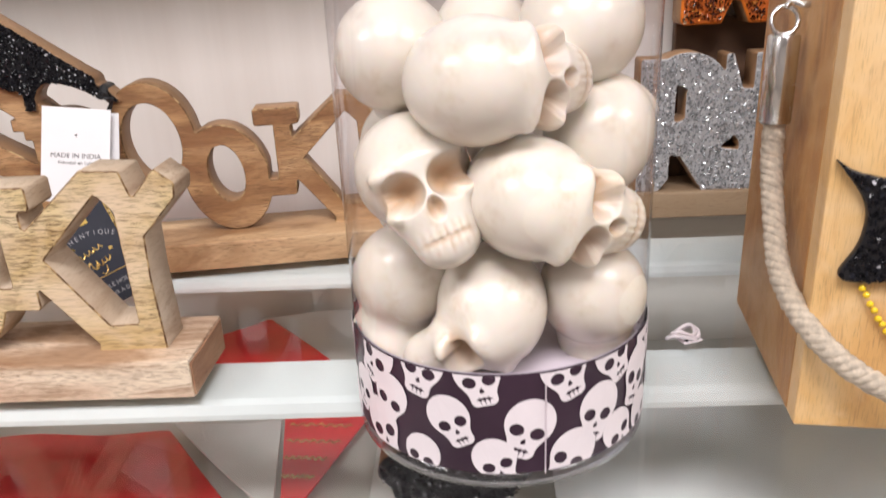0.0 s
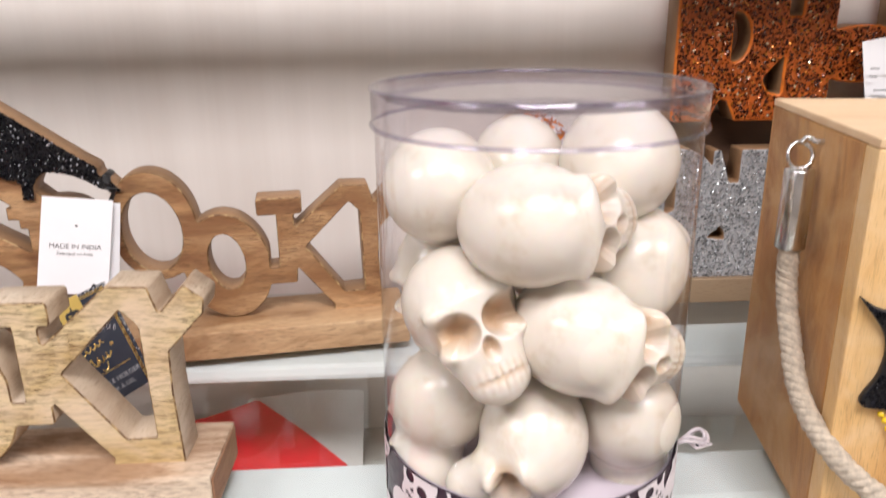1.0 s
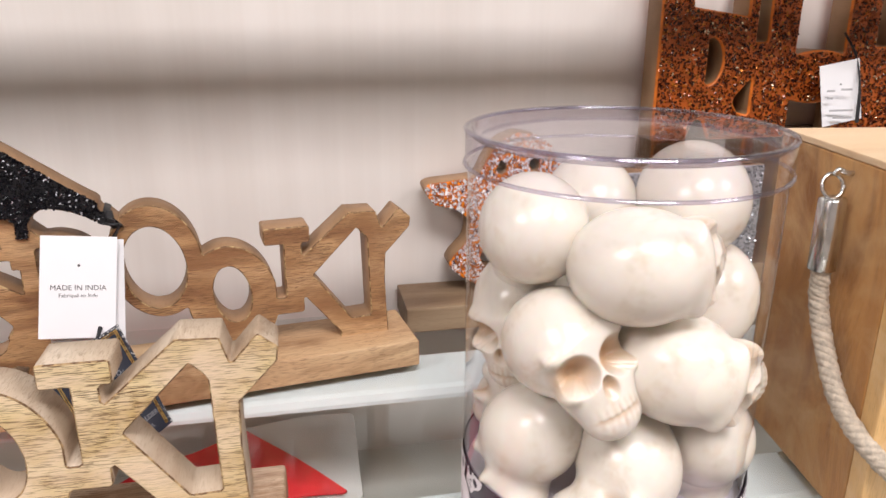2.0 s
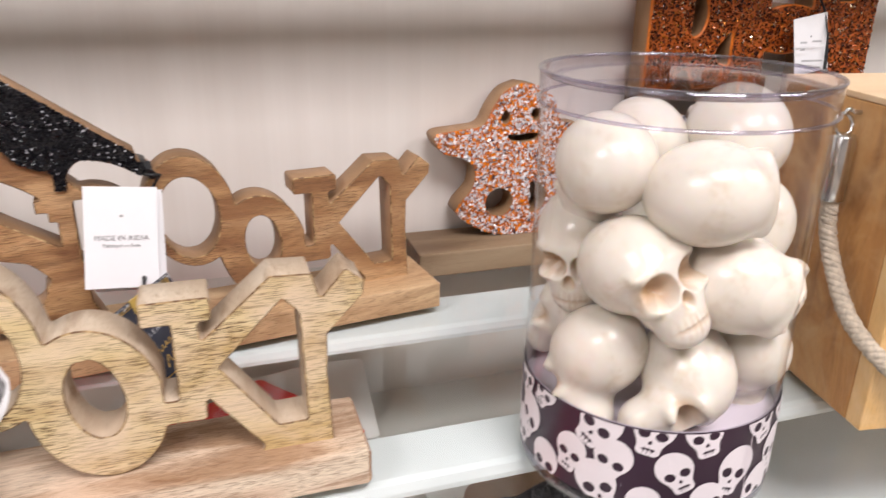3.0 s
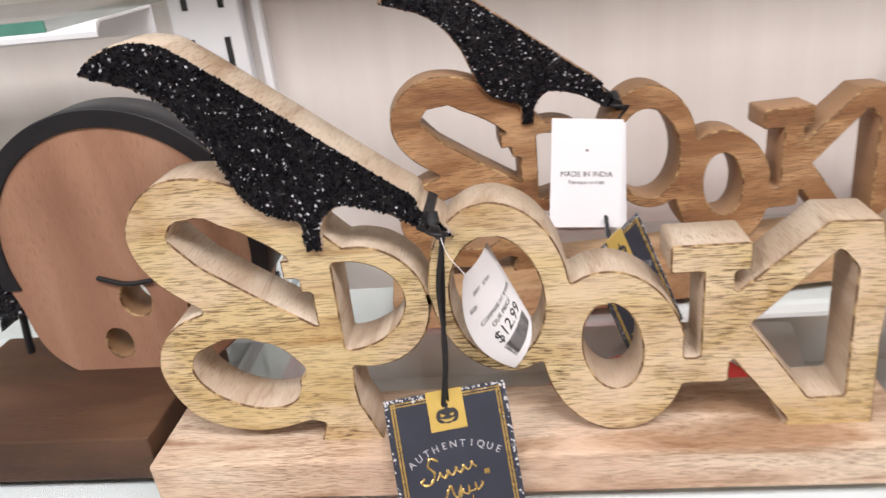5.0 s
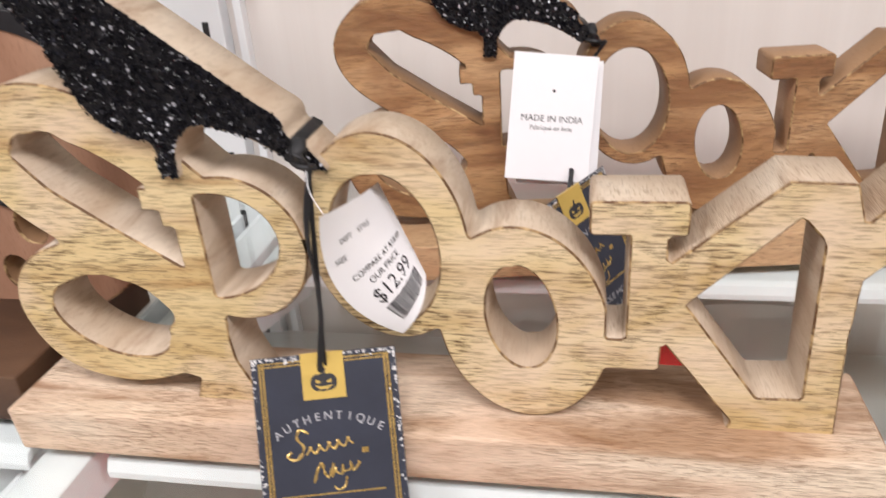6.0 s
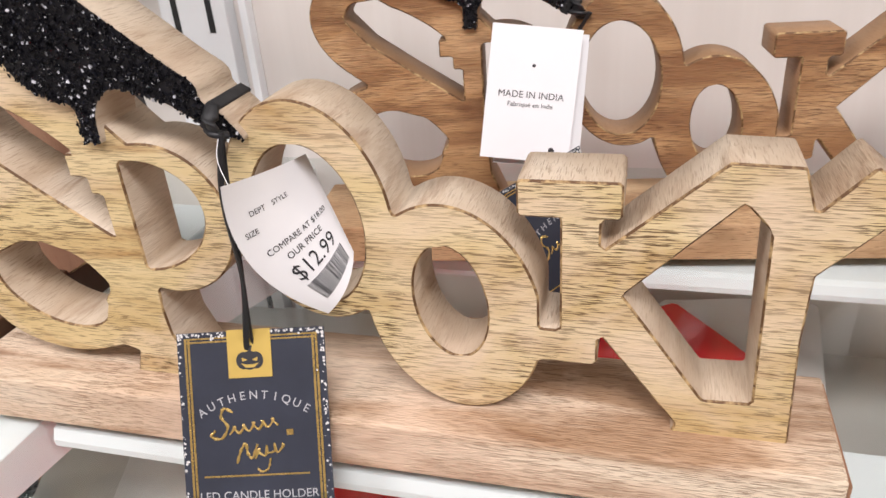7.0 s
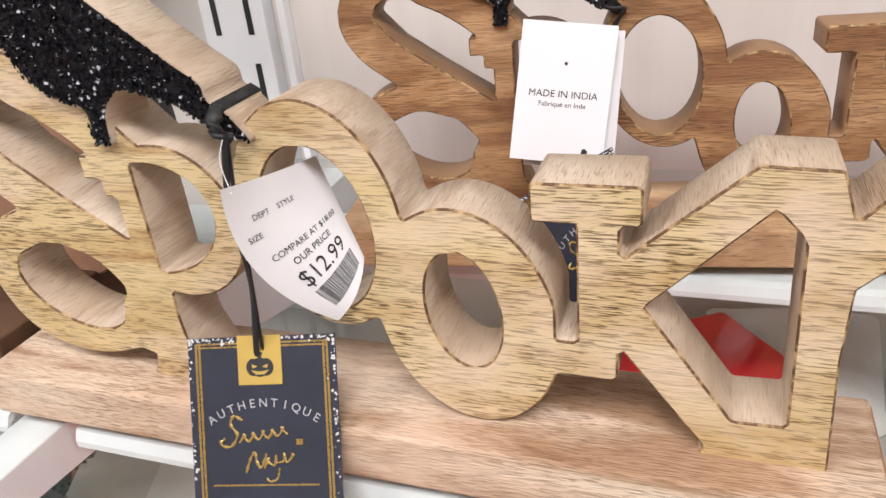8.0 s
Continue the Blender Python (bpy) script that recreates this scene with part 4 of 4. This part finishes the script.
def skull_mesh():
    """One moulded plastic skull: face towards +x, up +z."""
    def sd(p):
        def ell(c, r):
            q = p - np.array(c)
            k = np.sqrt(((q / r) ** 2).sum(1))
            g = np.sqrt(((q / np.array(r) ** 2) ** 2).sum(1)) + 1e-9
            return k * (k - 1) / g

        def smin(a, b, k):
            h = np.clip(0.5 + 0.5 * (b - a) / k, 0, 1)
            return b + (a - b) * h - k * h * (1 - h)

        def smax(a, b, k):
            return -smin(-a, -b, k)
        d = ell((-0.004, 0, 0.004), (0.0265, 0.0222, 0.0225))
        face = smin(ell((0.0125, 0, -0.0125), (0.0122, 0.0160, 0.0140)), ell((0.0145, 0, -0.0250), (0.0105, 0.0122, 0.0098)), 0.005)
        d = smin(d, face, 0.006)
        for s in (-1, 1):
            d = smin(d, ell((0.0165, s * 0.0135, -0.0105), (0.0060, 0.0042, 0.0034)), 0.003)
            d = smin(d, ell((0.0170, s * 0.0085, 0.0048), (0.0042, 0.0090, 0.0026)), 0.006)
            d = smax(d, -ell((0.0245, s * 0.0090, -0.0038), (0.0122, 0.0082, 0.0076)), 0.0010)
            d = smax(d, -ell((0.006, s * 0.0250, -0.012), (0.0080, 0.0055, 0.0080)), 0.004)
        d = smax(d, -ell((0.0262, 0, -0.0125), (0.0062, 0.0032, 0.0048)), 0.0008)
        return d
    nu, nv = 140, 116
    th = (np.arange(nu) / nu) * 2 * math.pi
    ph = 0.02 + (math.pi - 0.04) * np.linspace(0, 1, nv) ** 0.8
    T, P = np.meshgrid(th, ph, indexing="ij")
    # the pole of the grid lies at the back of the head
    dirs = np.stack([-np.cos(P), np.sin(P) * np.cos(T), np.sin(P) * np.sin(T)], -1).reshape(-1, 3)
    c = np.array([0.006, 0, -0.003])
    t = np.full(len(dirs), 0.05)
    for _ in range(90):
        t -= 0.6 * np.clip(sd(c + dirs * t[:, None]), -0.004, 0.01)
    pts = c + dirs * t[:, None]
    # teeth: upright grooves and the line between the jaws
    x, y, z = pts.T
    zone = np.clip((x - 0.014) / 0.004, 0, 1) * np.exp(-((z + 0.0240) / 0.0052) ** 4) * np.exp(-(y / 0.0105) ** 6)
    groove = 0.00075 * zone * (np.abs(np.sin(y / 0.0029 * math.pi)) ** 0.5 - 1) - 0.0011 * zone * np.exp(-((z + 0.0240) / 0.0007) ** 2)
    pts = pts + dirs * groove[:, None]
    # painted shade: strongest inside eye sockets and nose, half in the tooth grooves
    hollow_shade = np.zeros(len(pts))
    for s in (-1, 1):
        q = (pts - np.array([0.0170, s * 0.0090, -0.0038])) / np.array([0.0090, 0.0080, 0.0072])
        hollow_shade = np.maximum(hollow_shade, np.clip(1.38 - np.sqrt((q ** 2).sum(1)), 0, 1))
    hollow_shade = np.maximum(hollow_shade, np.clip(1.3 - np.sqrt((((pts - np.array([0.0225, 0, -0.0125])) / 0.0038) ** 2).sum(1)), 0, 1))
    hollow_shade = np.maximum(hollow_shade, np.clip(-groove / 0.0016, 0, 0.5))
    faces = []
    for i in range(nu):
        for j in range(nv - 1):
            a, b = i * nv + j, ((i + 1) % nu) * nv + j
            faces.append((a, b, b + 1, a + 1))
    faces.append([i * nv for i in range(nu)][::-1])
    faces.append([i * nv + nv - 1 for i in range(nu)])
    me = bpy.data.meshes.new("plastic_skull")
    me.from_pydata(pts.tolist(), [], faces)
    at = me.attributes.new("hollow_shade", "FLOAT", "POINT")
    at.data.foreach_set("value", hollow_shade.astype(np.float32))
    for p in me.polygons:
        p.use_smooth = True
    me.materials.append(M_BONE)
    bm = bmesh.new()
    bm.from_mesh(me)
    bmesh.ops.recalc_face_normals(bm, faces=bm.faces[:])
    bm.to_mesh(me)
    bm.free()
    return me


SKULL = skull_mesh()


def skull(place, face, up, label, k=1.0):
    f = Vector(face).normalized()
    u = Vector(up)
    u = (u - u.dot(f) * f).normalized()
    s = u.cross(f)
    c = Vector(place) - k * (-0.004 * f + 0.004 * u)
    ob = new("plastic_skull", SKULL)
    ob.matrix_world = Matrix(((f.x, s.x, u.x, c.x), (f.y, s.y, u.y, c.y), (f.z, s.z, u.z, c.z), (0, 0, 0, 1))) @ Matrix.Diagonal((k, k, k, 1))
    return tagged(ob, label, "skull", "skulls in the canister")


PLAIN = "ivory plastic skull turned away, lying in the clear canister"
FACING = "ivory plastic skull showing its face through the canister wall"
SIDE = "ivory plastic skull lying in profile in the canister"
skull((0.4430, -0.0120, 0.1655), (0.25, 0.95, -0.10), (0.1, 0.2, 1), PLAIN, 1.05)
skull((0.4745, -0.0470, 0.1580), (0.78, -0.55, 0.10), (-0.45, -0.85, 0.15), SIDE, 1.06)
skull((0.5190, -0.0060, 0.1730), (0.35, 0.90, 0.15), (0.2, 0, 1), PLAIN, 1.12)
skull((0.4490, -0.0325, 0.1215), (0.127, -0.93, 0.345), (-0.37, 0.30, 0.865), FACING, 1.04)
skull((0.4940, -0.0490, 0.1140), (0.62, -0.74, -0.12), (-0.70, -0.60, 0.30), SIDE, 1.06)
skull((0.5250, -0.0165, 0.1285), (0.45, 0.25, 0.80), (0.2, -0.9, 0.3), PLAIN, 1.0)
skull((0.4420, -0.0230, 0.0730), (-0.35, 0.60, -0.65), (0, 0.6, 0.7), PLAIN, 0.99)
skull((0.4790, -0.0450, 0.0680), (-0.05, -0.75, -0.66), (0.92, -0.36, 0.33), "ivory plastic skull face down near the canister bottom", 1.0)
skull((0.5215, -0.0335, 0.0675), (0.30, 0.70, -0.55), (0.2, 0.5, 0.7), PLAIN, 1.0)
skull((0.4795, 0.0150, 0.1680), (0.1, 0.9, 0.2), (0, 0, 1), PLAIN, 0.95)
skull((0.4470, 0.0130, 0.1240), (-0.62, -0.70, -0.20), (-0.1, 0, 1), "ivory plastic skull with its face against the canister side", 0.98)
skull((0.4930, 0.0200, 0.1230), (0.5, 0.8, 0.1), (0, 0, 1), PLAIN, 0.95)
skull((0.4570, 0.0170, 0.0760), (-0.6, 0.6, 0.2), (0, 0, 1), PLAIN, 0.95)
skull((0.5050, 0.0200, 0.0780), (0.7, 0.6, 0.1), (0, 0, 1), PLAIN, 0.95)



# ---- glitter word sign with a ghost, behind the canister ----
def glitter_letters(name, shape, box, y0, y1, back, chips, n, size, parent, seed, label, rim=None):
    p = part(name, slab(shape, box, 0.0016, y0, y1, 0.0016 if rim else 0.0008), [back, M_CUT2, rim or back], parent, label)
    tagged(part("glitter", flakes(shape, box, y0, n, size, 0.5, 0.0017 if rim else 0.0005, seed), chips, p, "loose glitter"), kind="stuff")
    return p


def ghost_sign():
    g = empty("ghost_sign", pose(0, 0, 0), "wooden sign with glitter ghost and silver and orange letters", "sign", "wooden word signs")
    part("base", box_bm(0.428, 0.880, 0.245, 0.301, 0.0, 0.022, 0.0015, 2, 0.0006), M_GREYWOOD, g, "weathered brown wooden base")
    body = f_poly([(0.514, 0.156), (0.499, 0.150), (0.488, 0.136), (0.480, 0.122), (0.462, 0.119), (0.442, 0.117), (0.437, 0.112), (0.445, 0.100), (0.462, 0.095), (0.473, 0.086), (0.472, 0.068), (0.460, 0.054), (0.459, 0.044), (0.478, 0.030), (0.500, 0.0225), (0.540, 0.0215), (0.566, 0.026), (0.578, 0.040), (0.566, 0.062), (0.556, 0.085), (0.568, 0.096), (0.584, 0.110), (0.572, 0.118), (0.553, 0.122), (0.545, 0.140), (0.532, 0.152)], 6)
    ghost = f_cut(body, f_ell(0.500, 0.128, 0.0044, 0.0058), f_ell(0.528, 0.129, 0.0042, 0.0054), f_poly([(0.500, 0.1125), (0.535, 0.1130), (0.529, 0.1065), (0.518, 0.1050), (0.507, 0.1070)]),
                  f_ell(0.497, 0.053, 0.0130, 0.0130), f_and(f_ell(0.529, 0.055, 0.0130, 0.0140), f_box(0.526, 0.55, 0.040, 0.072, 0.001)))
    glitter_letters("ghost", f_shift(ghost, 0.011), (0.436, 0.605, 0.012, 0.165), 0.272, 0.296, M_GHOST, M_GHOST_GL, 5200, 0.0016, g, 21, "ghost cut-out with orange, white and black glitter")
    r1 = f_cut(f_or(f_box(0.605, 0.630, 0.020, 0.124), f_ell(0.640, 0.092, 0.034, 0.036), f_seg((0.640, 0.070), (0.672, 0.022), 0.026), f_box(0.628, 0.668, 0.050, 0.080)), f_and(f_ell(0.632, 0.090, 0.013, 0.014), f_box(0.632, 0.66, 0.06, 0.12, 0.001)), f_poly([(0.640, 0.043), (0.618, 0.016), (0.660, 0.016)]))
    r2 = f_cut(f_or(f_box(0.668, 0.735, 0.020, 0.126), f_seg((0.66, 0.03), (0.70, 0.12), 0.025)), f_poly([(0.682, 0.053), (0.668, 0.055), (0.682, 0.068), (0.684, 0.044)]), f_poly([(0.672, 0.130), (0.690, 0.130), (0.690, 0.098), (0.684, 0.094)]))
    glitter_letters("silver_letters", f_or(r1, r2, f_cut(f_box(0.640, 0.690, 0.046, 0.100), f_ell(0.676, 0.055, 0.007, 0.010))), (0.595, 0.745, 0.012, 0.135), 0.250, 0.274, M_SILVER, M_SILVER_GL, 5200, 0.0011, g, 22, "silver glitter letters")
    o1 = f_cut(f_box(0.636, 0.760, 0.146, 0.275, 0.004), f_and(f_ell(0.682, 0.210, 0.0115, 0.0185), f_box(0.680, 0.72, 0.18, 0.24, 0.001)), f_poly([(0.706, 0.178), (0.722, 0.196), (0.722, 0.166), (0.712, 0.168)]),
               f_poly([(0.664, 0.140), (0.690, 0.140), (0.680, 0.162), (0.674, 0.163)]), f_box(0.722, 0.732, 0.225, 0.29, 0.001), f_poly([(0.664, 0.252), (0.712, 0.245), (0.712, 0.29), (0.664, 0.29)]))
    o2 = f_cut(f_box(0.805, 0.880, 0.120, 0.275, 0.004), f_box(0.835, 0.85, 0.22, 0.29, 0.001))
    link_bar = f_ell(0.782, 0.196, 0.040, 0.022)
    glitter_letters("orange_letters", f_or(o1, o2, link_bar), (0.63, 0.89, 0.112, 0.282), 0.265, 0.291, M_ORANGE, M_ORANGE_GL, 9000, 0.0012, g, 23, "orange glitter letters standing above the silver ones", M_ORANGE_RIM)
    # added support for the orange letters; its dark colour fills in for the shadow below
    part("added_strut", box_bm(0.640, 0.870, 0.2915, 0.3005, 0.021, 0.150, 0.001), M_DARKWOOD, g, "added dark support behind the letters, in place of shadow")


ghost_sign()
letter_tag = origin_tag((0.772, 0.250, 0.206), (0.040, 0.004, 0.006), (0.004, -0.006, -0.061), 0.040, 0.050, [], "white paper price tag tied to the orange letters")
for bar_x, bar_z, bar_w in ((0.777, 0.186, 0.007), (0.790, 0.187, 0.010), (0.778, 0.180, 0.005), (0.782, 0.170, 0.022), (0.786, 0.164, 0.018)):
    part("print_bar", box_bm(bar_x, bar_x + bar_w, 0.2425, 0.2429, bar_z, bar_z + 0.0016, 0), M_GREYINK, letter_tag, "grey printed bar")
part("ribbon", tube(curve_pts([(0.800, 0.262, 0.232), (0.809, 0.256, 0.214), (0.811, 0.248, 0.190), (0.810, 0.243, 0.160)], 8), 0.0016, 6, True, 0.5), M_RIBBON, letter_tag, "thin black ribbon")


# ---- wooden crate with a rope handle ----
def crate():
    c = empty("wooden_crate", pose(0.6125, -0.0330, -0.0005, 0, 0, -8.6), "maple and pine wooden box with rope handle", "crate")
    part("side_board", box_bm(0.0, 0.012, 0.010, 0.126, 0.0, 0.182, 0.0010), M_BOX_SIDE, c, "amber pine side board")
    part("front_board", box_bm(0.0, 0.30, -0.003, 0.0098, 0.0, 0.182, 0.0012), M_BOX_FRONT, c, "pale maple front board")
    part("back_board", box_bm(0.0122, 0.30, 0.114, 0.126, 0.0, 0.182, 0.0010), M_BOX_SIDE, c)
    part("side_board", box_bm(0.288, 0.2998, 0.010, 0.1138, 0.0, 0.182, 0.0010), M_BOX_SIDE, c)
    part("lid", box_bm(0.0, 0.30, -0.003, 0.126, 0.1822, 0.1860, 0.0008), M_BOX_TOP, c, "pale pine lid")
    for z in (0.172, 0.150, 0.110, 0.078):
        part("nail_head", lathe([(0.0, 0.0), (0.0011, 0.0), (0.0009, 0.0004), (0.0, 0.0005)], 10), M_INK, c, "small dark nail head").matrix_local = pose(0.020, -0.0028, z, 90)
    # eye bolt, ferrule and rope
    bm = tube([(-0.0095 + 0.0055 * math.cos(a), 0.051 + 0.002 * math.sin(a), 0.1690 + 0.0058 * math.sin(a)) for a in [2 * math.pi * i / 24 for i in range(25)]], 0.0011, 8, False)
    part("eye_ring", bm, M_CHROME, c, "small steel ring", True)
    part("screw_eye", tube(curve_pts([(0.001, 0.051, 0.1755), (-0.003, 0.051, 0.1755), (-0.007, 0.052, 0.1770), (-0.0095, 0.052, 0.1745)], 6), 0.0013, 8), M_CHROME, c, "steel screw eye", True)
    fer = lathe([(0.0, 0.1635), (0.0060, 0.1635), (0.0068, 0.1625), (0.0068, 0.1255), (0.0062, 0.1250), (0.0, 0.1250)][::-1], 28, -0.0095, 0.049)
    part("ferrule", fer, M_CHROME, c, "brushed steel ferrule", True)
    path = curve_pts([(-0.0095, 0.049, 0.127), (-0.0095, 0.046, 0.108), (-0.0090, 0.034, 0.086), (-0.0080, 0.014, 0.064), (0.002, -0.006, 0.047), (0.022, -0.016, 0.032), (0.050, -0.018, 0.022), (0.090, -0.018, 0.020), (0.150, -0.018, 0.030), (0.220, -0.018, 0.060)], 18)
    for k in range(4):
        strand = []
        for i, p in enumerate(path):
            d = (path[min(i + 1, len(path) - 1)] - path[max(i - 1, 0)]).normalized()
            s = d.cross(Vector((0.2, 0.3, 1))).normalized()
            u = s.cross(d)
            a = i * 0.62 + k * math.pi / 2
            strand.append(p + 0.0028 * (math.cos(a) * s + math.sin(a) * u))
        part("rope_strand", tube(strand, lambda t: 0.00245 + 0.0002 * math.sin(t * 170), 8), M_ROPE, c, "twisted jute strand", True)
    bat = f_poly([(0.001, 0.122), (0.012, 0.116), (0.040, 0.112), (0.060, 0.118), (0.060, 0.066), (0.040, 0.072), (0.014, 0.071), (0.008, 0.075), (0.014, 0.088), (0.014, 0.104)], 4)
    bb = (-0.004, 0.068, 0.060, 0.128)
    b = part("bat", slab(bat, bb, 0.0014, -0.0065, -0.0032, 0.0005), M_BLACK, c, "black glitter bat applique")
    tagged(part("glitter", flakes(bat, bb, -0.0065, 1500, 0.0010, 0.5, 0.0004, 31), M_BLACK_GL, b, "black chips, a few coloured pale as glints"), kind="stuff")
    beads = bmesh.new()
    for i in range(26):
        m = Matrix.Translation((0.018 + 0.0020 * i, -0.0050, 0.068 - 0.028 * math.sin(i / 25 * math.pi) + 0.0006 * (i % 2)))
        bmesh.ops.create_icosphere(beads, subdivisions=1, radius=0.0016, matrix=m)
    part("bead_string", beads, M_YELLOW, c, "string of yellow beads", True)


crate()


def loose_loop():
    """A clear plastic price-tag loop with a scrap of printed film, lying on the glass."""
    t = empty("plastic_loop", pose(0.586, 0.045, 0, 0, 0, 20), "pale plastic tag loop lying on the glass shelf", "tag loop")
    for r, z in ((0.0075, 0.0012), (0.0055, 0.0030)):
        part("loop", tube([(r * math.cos(a) * 1.3, 0.6 * r * math.sin(a), z + 0.002 * (1 + math.sin(2 * a))) for a in [2 * math.pi * i / 28 for i in range(29)]], 0.0011, 6, False), M_PRINT, t, "thin pale plastic loop", True)
    film = part("film", box_bm(-0.003, 0.009, -0.006, 0.002, 0.0003, 0.0009, 0.0002), M_PRINT, t, "scrap of pale film")
    for k in range(3):
        part("print_bar", box_bm(-0.001 + 0.003 * k, 0.001 + 0.003 * k, -0.0045, -0.0025, 0.0010, 0.0011, 0), M_INK, film, "black printed bar")


loose_loop()


# ---- rosy wooden ornament at the end of the shelf ----
def ornament():
    o = empty("wooden_ornament", pose(-0.012, 0.088, 0), "rosy wooden cut-out ornament with dark trim on dark base", "ornament")
    part("base", box_bm(-0.130, 0.005, -0.072, 0.030, 0.0, 0.024, 0.0012), M_DARKWOOD, o, "dark stained wooden base")
    head = f_ell(-0.016, 0.094, 0.073, 0.072)
    shape = f_cut(f_or(head, f_ell(-0.030, 0.050, 0.050, 0.036), k=0.012), f_ell(-0.018, 0.066, 0.008, 0.010), f_ell(-0.034, 0.040, 0.007, 0.009), f_ell(0.016, 0.060, 0.006, 0.010))
    part("cut_out", slab(shape, (-0.10, 0.07, 0.012, 0.175), 0.0016, -0.010, 0.012, 0.001), [M_PINKWOOD, M_CUT2, M_EDGE], o, "rosy brown wooden face")
    trim = f_and(f_cut(f_ell(-0.016, 0.094, 0.0745, 0.0735), f_ell(-0.016, 0.094, 0.0655, 0.0645)), f_box(-0.10, 0.07, 0.075, 0.18))
    part("trim", slab(trim, (-0.10, 0.07, 0.070, 0.18), 0.0011, -0.0112, 0.0130, 0.0004), M_BLACK, o, "black painted trim round the head")
    tie = f_stroke([(-0.034, 0.080), (-0.020, 0.076), (-0.006, 0.077)], 0.0022)
    part("dark_wire", slab(tie, (-0.05, 0.0, 0.068, 0.088), 0.0007, -0.0125, -0.0102, 0.0003), M_RIBBON, o, "thin dark wire")


ornament()


def lower_crow(x, y, turn, seed):
    t = empty("glitter_crow", pose(x, y, LOW, 0, 0, turn), "black glitter crow ornament on the lower shelf under the glass", "ornament", "black crow ornaments")
    part("stand", lathe([(0.024, 0.0), (0.024, 0.006), (0.010, 0.009), (0.008, 0.018), (0.0, 0.018)], 24), M_GREYWOOD, t, "turned brown wooden stand", True)
    sh = f_or(f_ell(0, 0.040, 0.044, 0.026, 18), f_ell(-0.034, 0.046, 0.017, 0.014), f_seg((0.03, 0.05), (0.058, 0.062), 0.012, 0.004), k=0.004)
    b = part("body", slab(sh, (-0.06, 0.07, 0.008, 0.08), 0.002, -0.014, 0.014, 0.002), [M_BLACK, M_CUT2, M_BLACK], t, "black bird body")
    tagged(part("glitter", flakes(sh, (-0.06, 0.07, 0.008, 0.08), -0.014, 1500, 0.0011, 0.5, 0.0004, seed), M_BLACK_GL, b, "black chips, a few coloured pale as glints"), kind="stuff")


lower_crow(0.462, 0.066, 0, 51)
lower_crow(-0.085, 0.040, 25, 52)


def star_pick():
    t = empty("glitter_star", pose(-0.118, 0.100, 0), "black glitter star on a thin dark stick", "ornament")
    part("stick", tube([(0, 0, 0.003), (0.002, 0, 0.030), (0.006, 0, 0.060)], 0.0022, 8), M_RIBBON, t, "thin dark stick")
    part("foot", lathe([(0.014, 0.0), (0.014, 0.004), (0.004, 0.006), (0.0, 0.006)], 20), M_DARKWOOD, t, "round dark foot", True)
    pts = [((0.030 if k % 2 == 0 else 0.013) * math.cos(radians(90 + 36 * k)) + 0.008, (0.030 if k % 2 == 0 else 0.013) * math.sin(radians(90 + 36 * k)) + 0.064) for k in range(10)]
    sh = f_poly(pts)
    b = part("star", slab(sh, (-0.03, 0.045, 0.03, 0.10), 0.0014, -0.004, 0.004, 0.0006), M_BLACK, t, "black star")
    tagged(part("glitter", flakes(sh, (-0.03, 0.045, 0.03, 0.10), -0.004, 700, 0.0009, 0.5, 0.0003, 61), M_BLACK_GL, b, "black chips, a few coloured pale as glints"), kind="stuff")


star_pick()
glass_shelf("glass_shelf", 0.205, -0.9, -0.060, 0.120, 0.290, "clear glass shelf with a green edge in the next bay")
rail("shelf_rail", -0.9, -0.062, 0.170, 0.246, 0.205 - GLASS_T - 0.0005, "white steel rail under the glass of the next bay")
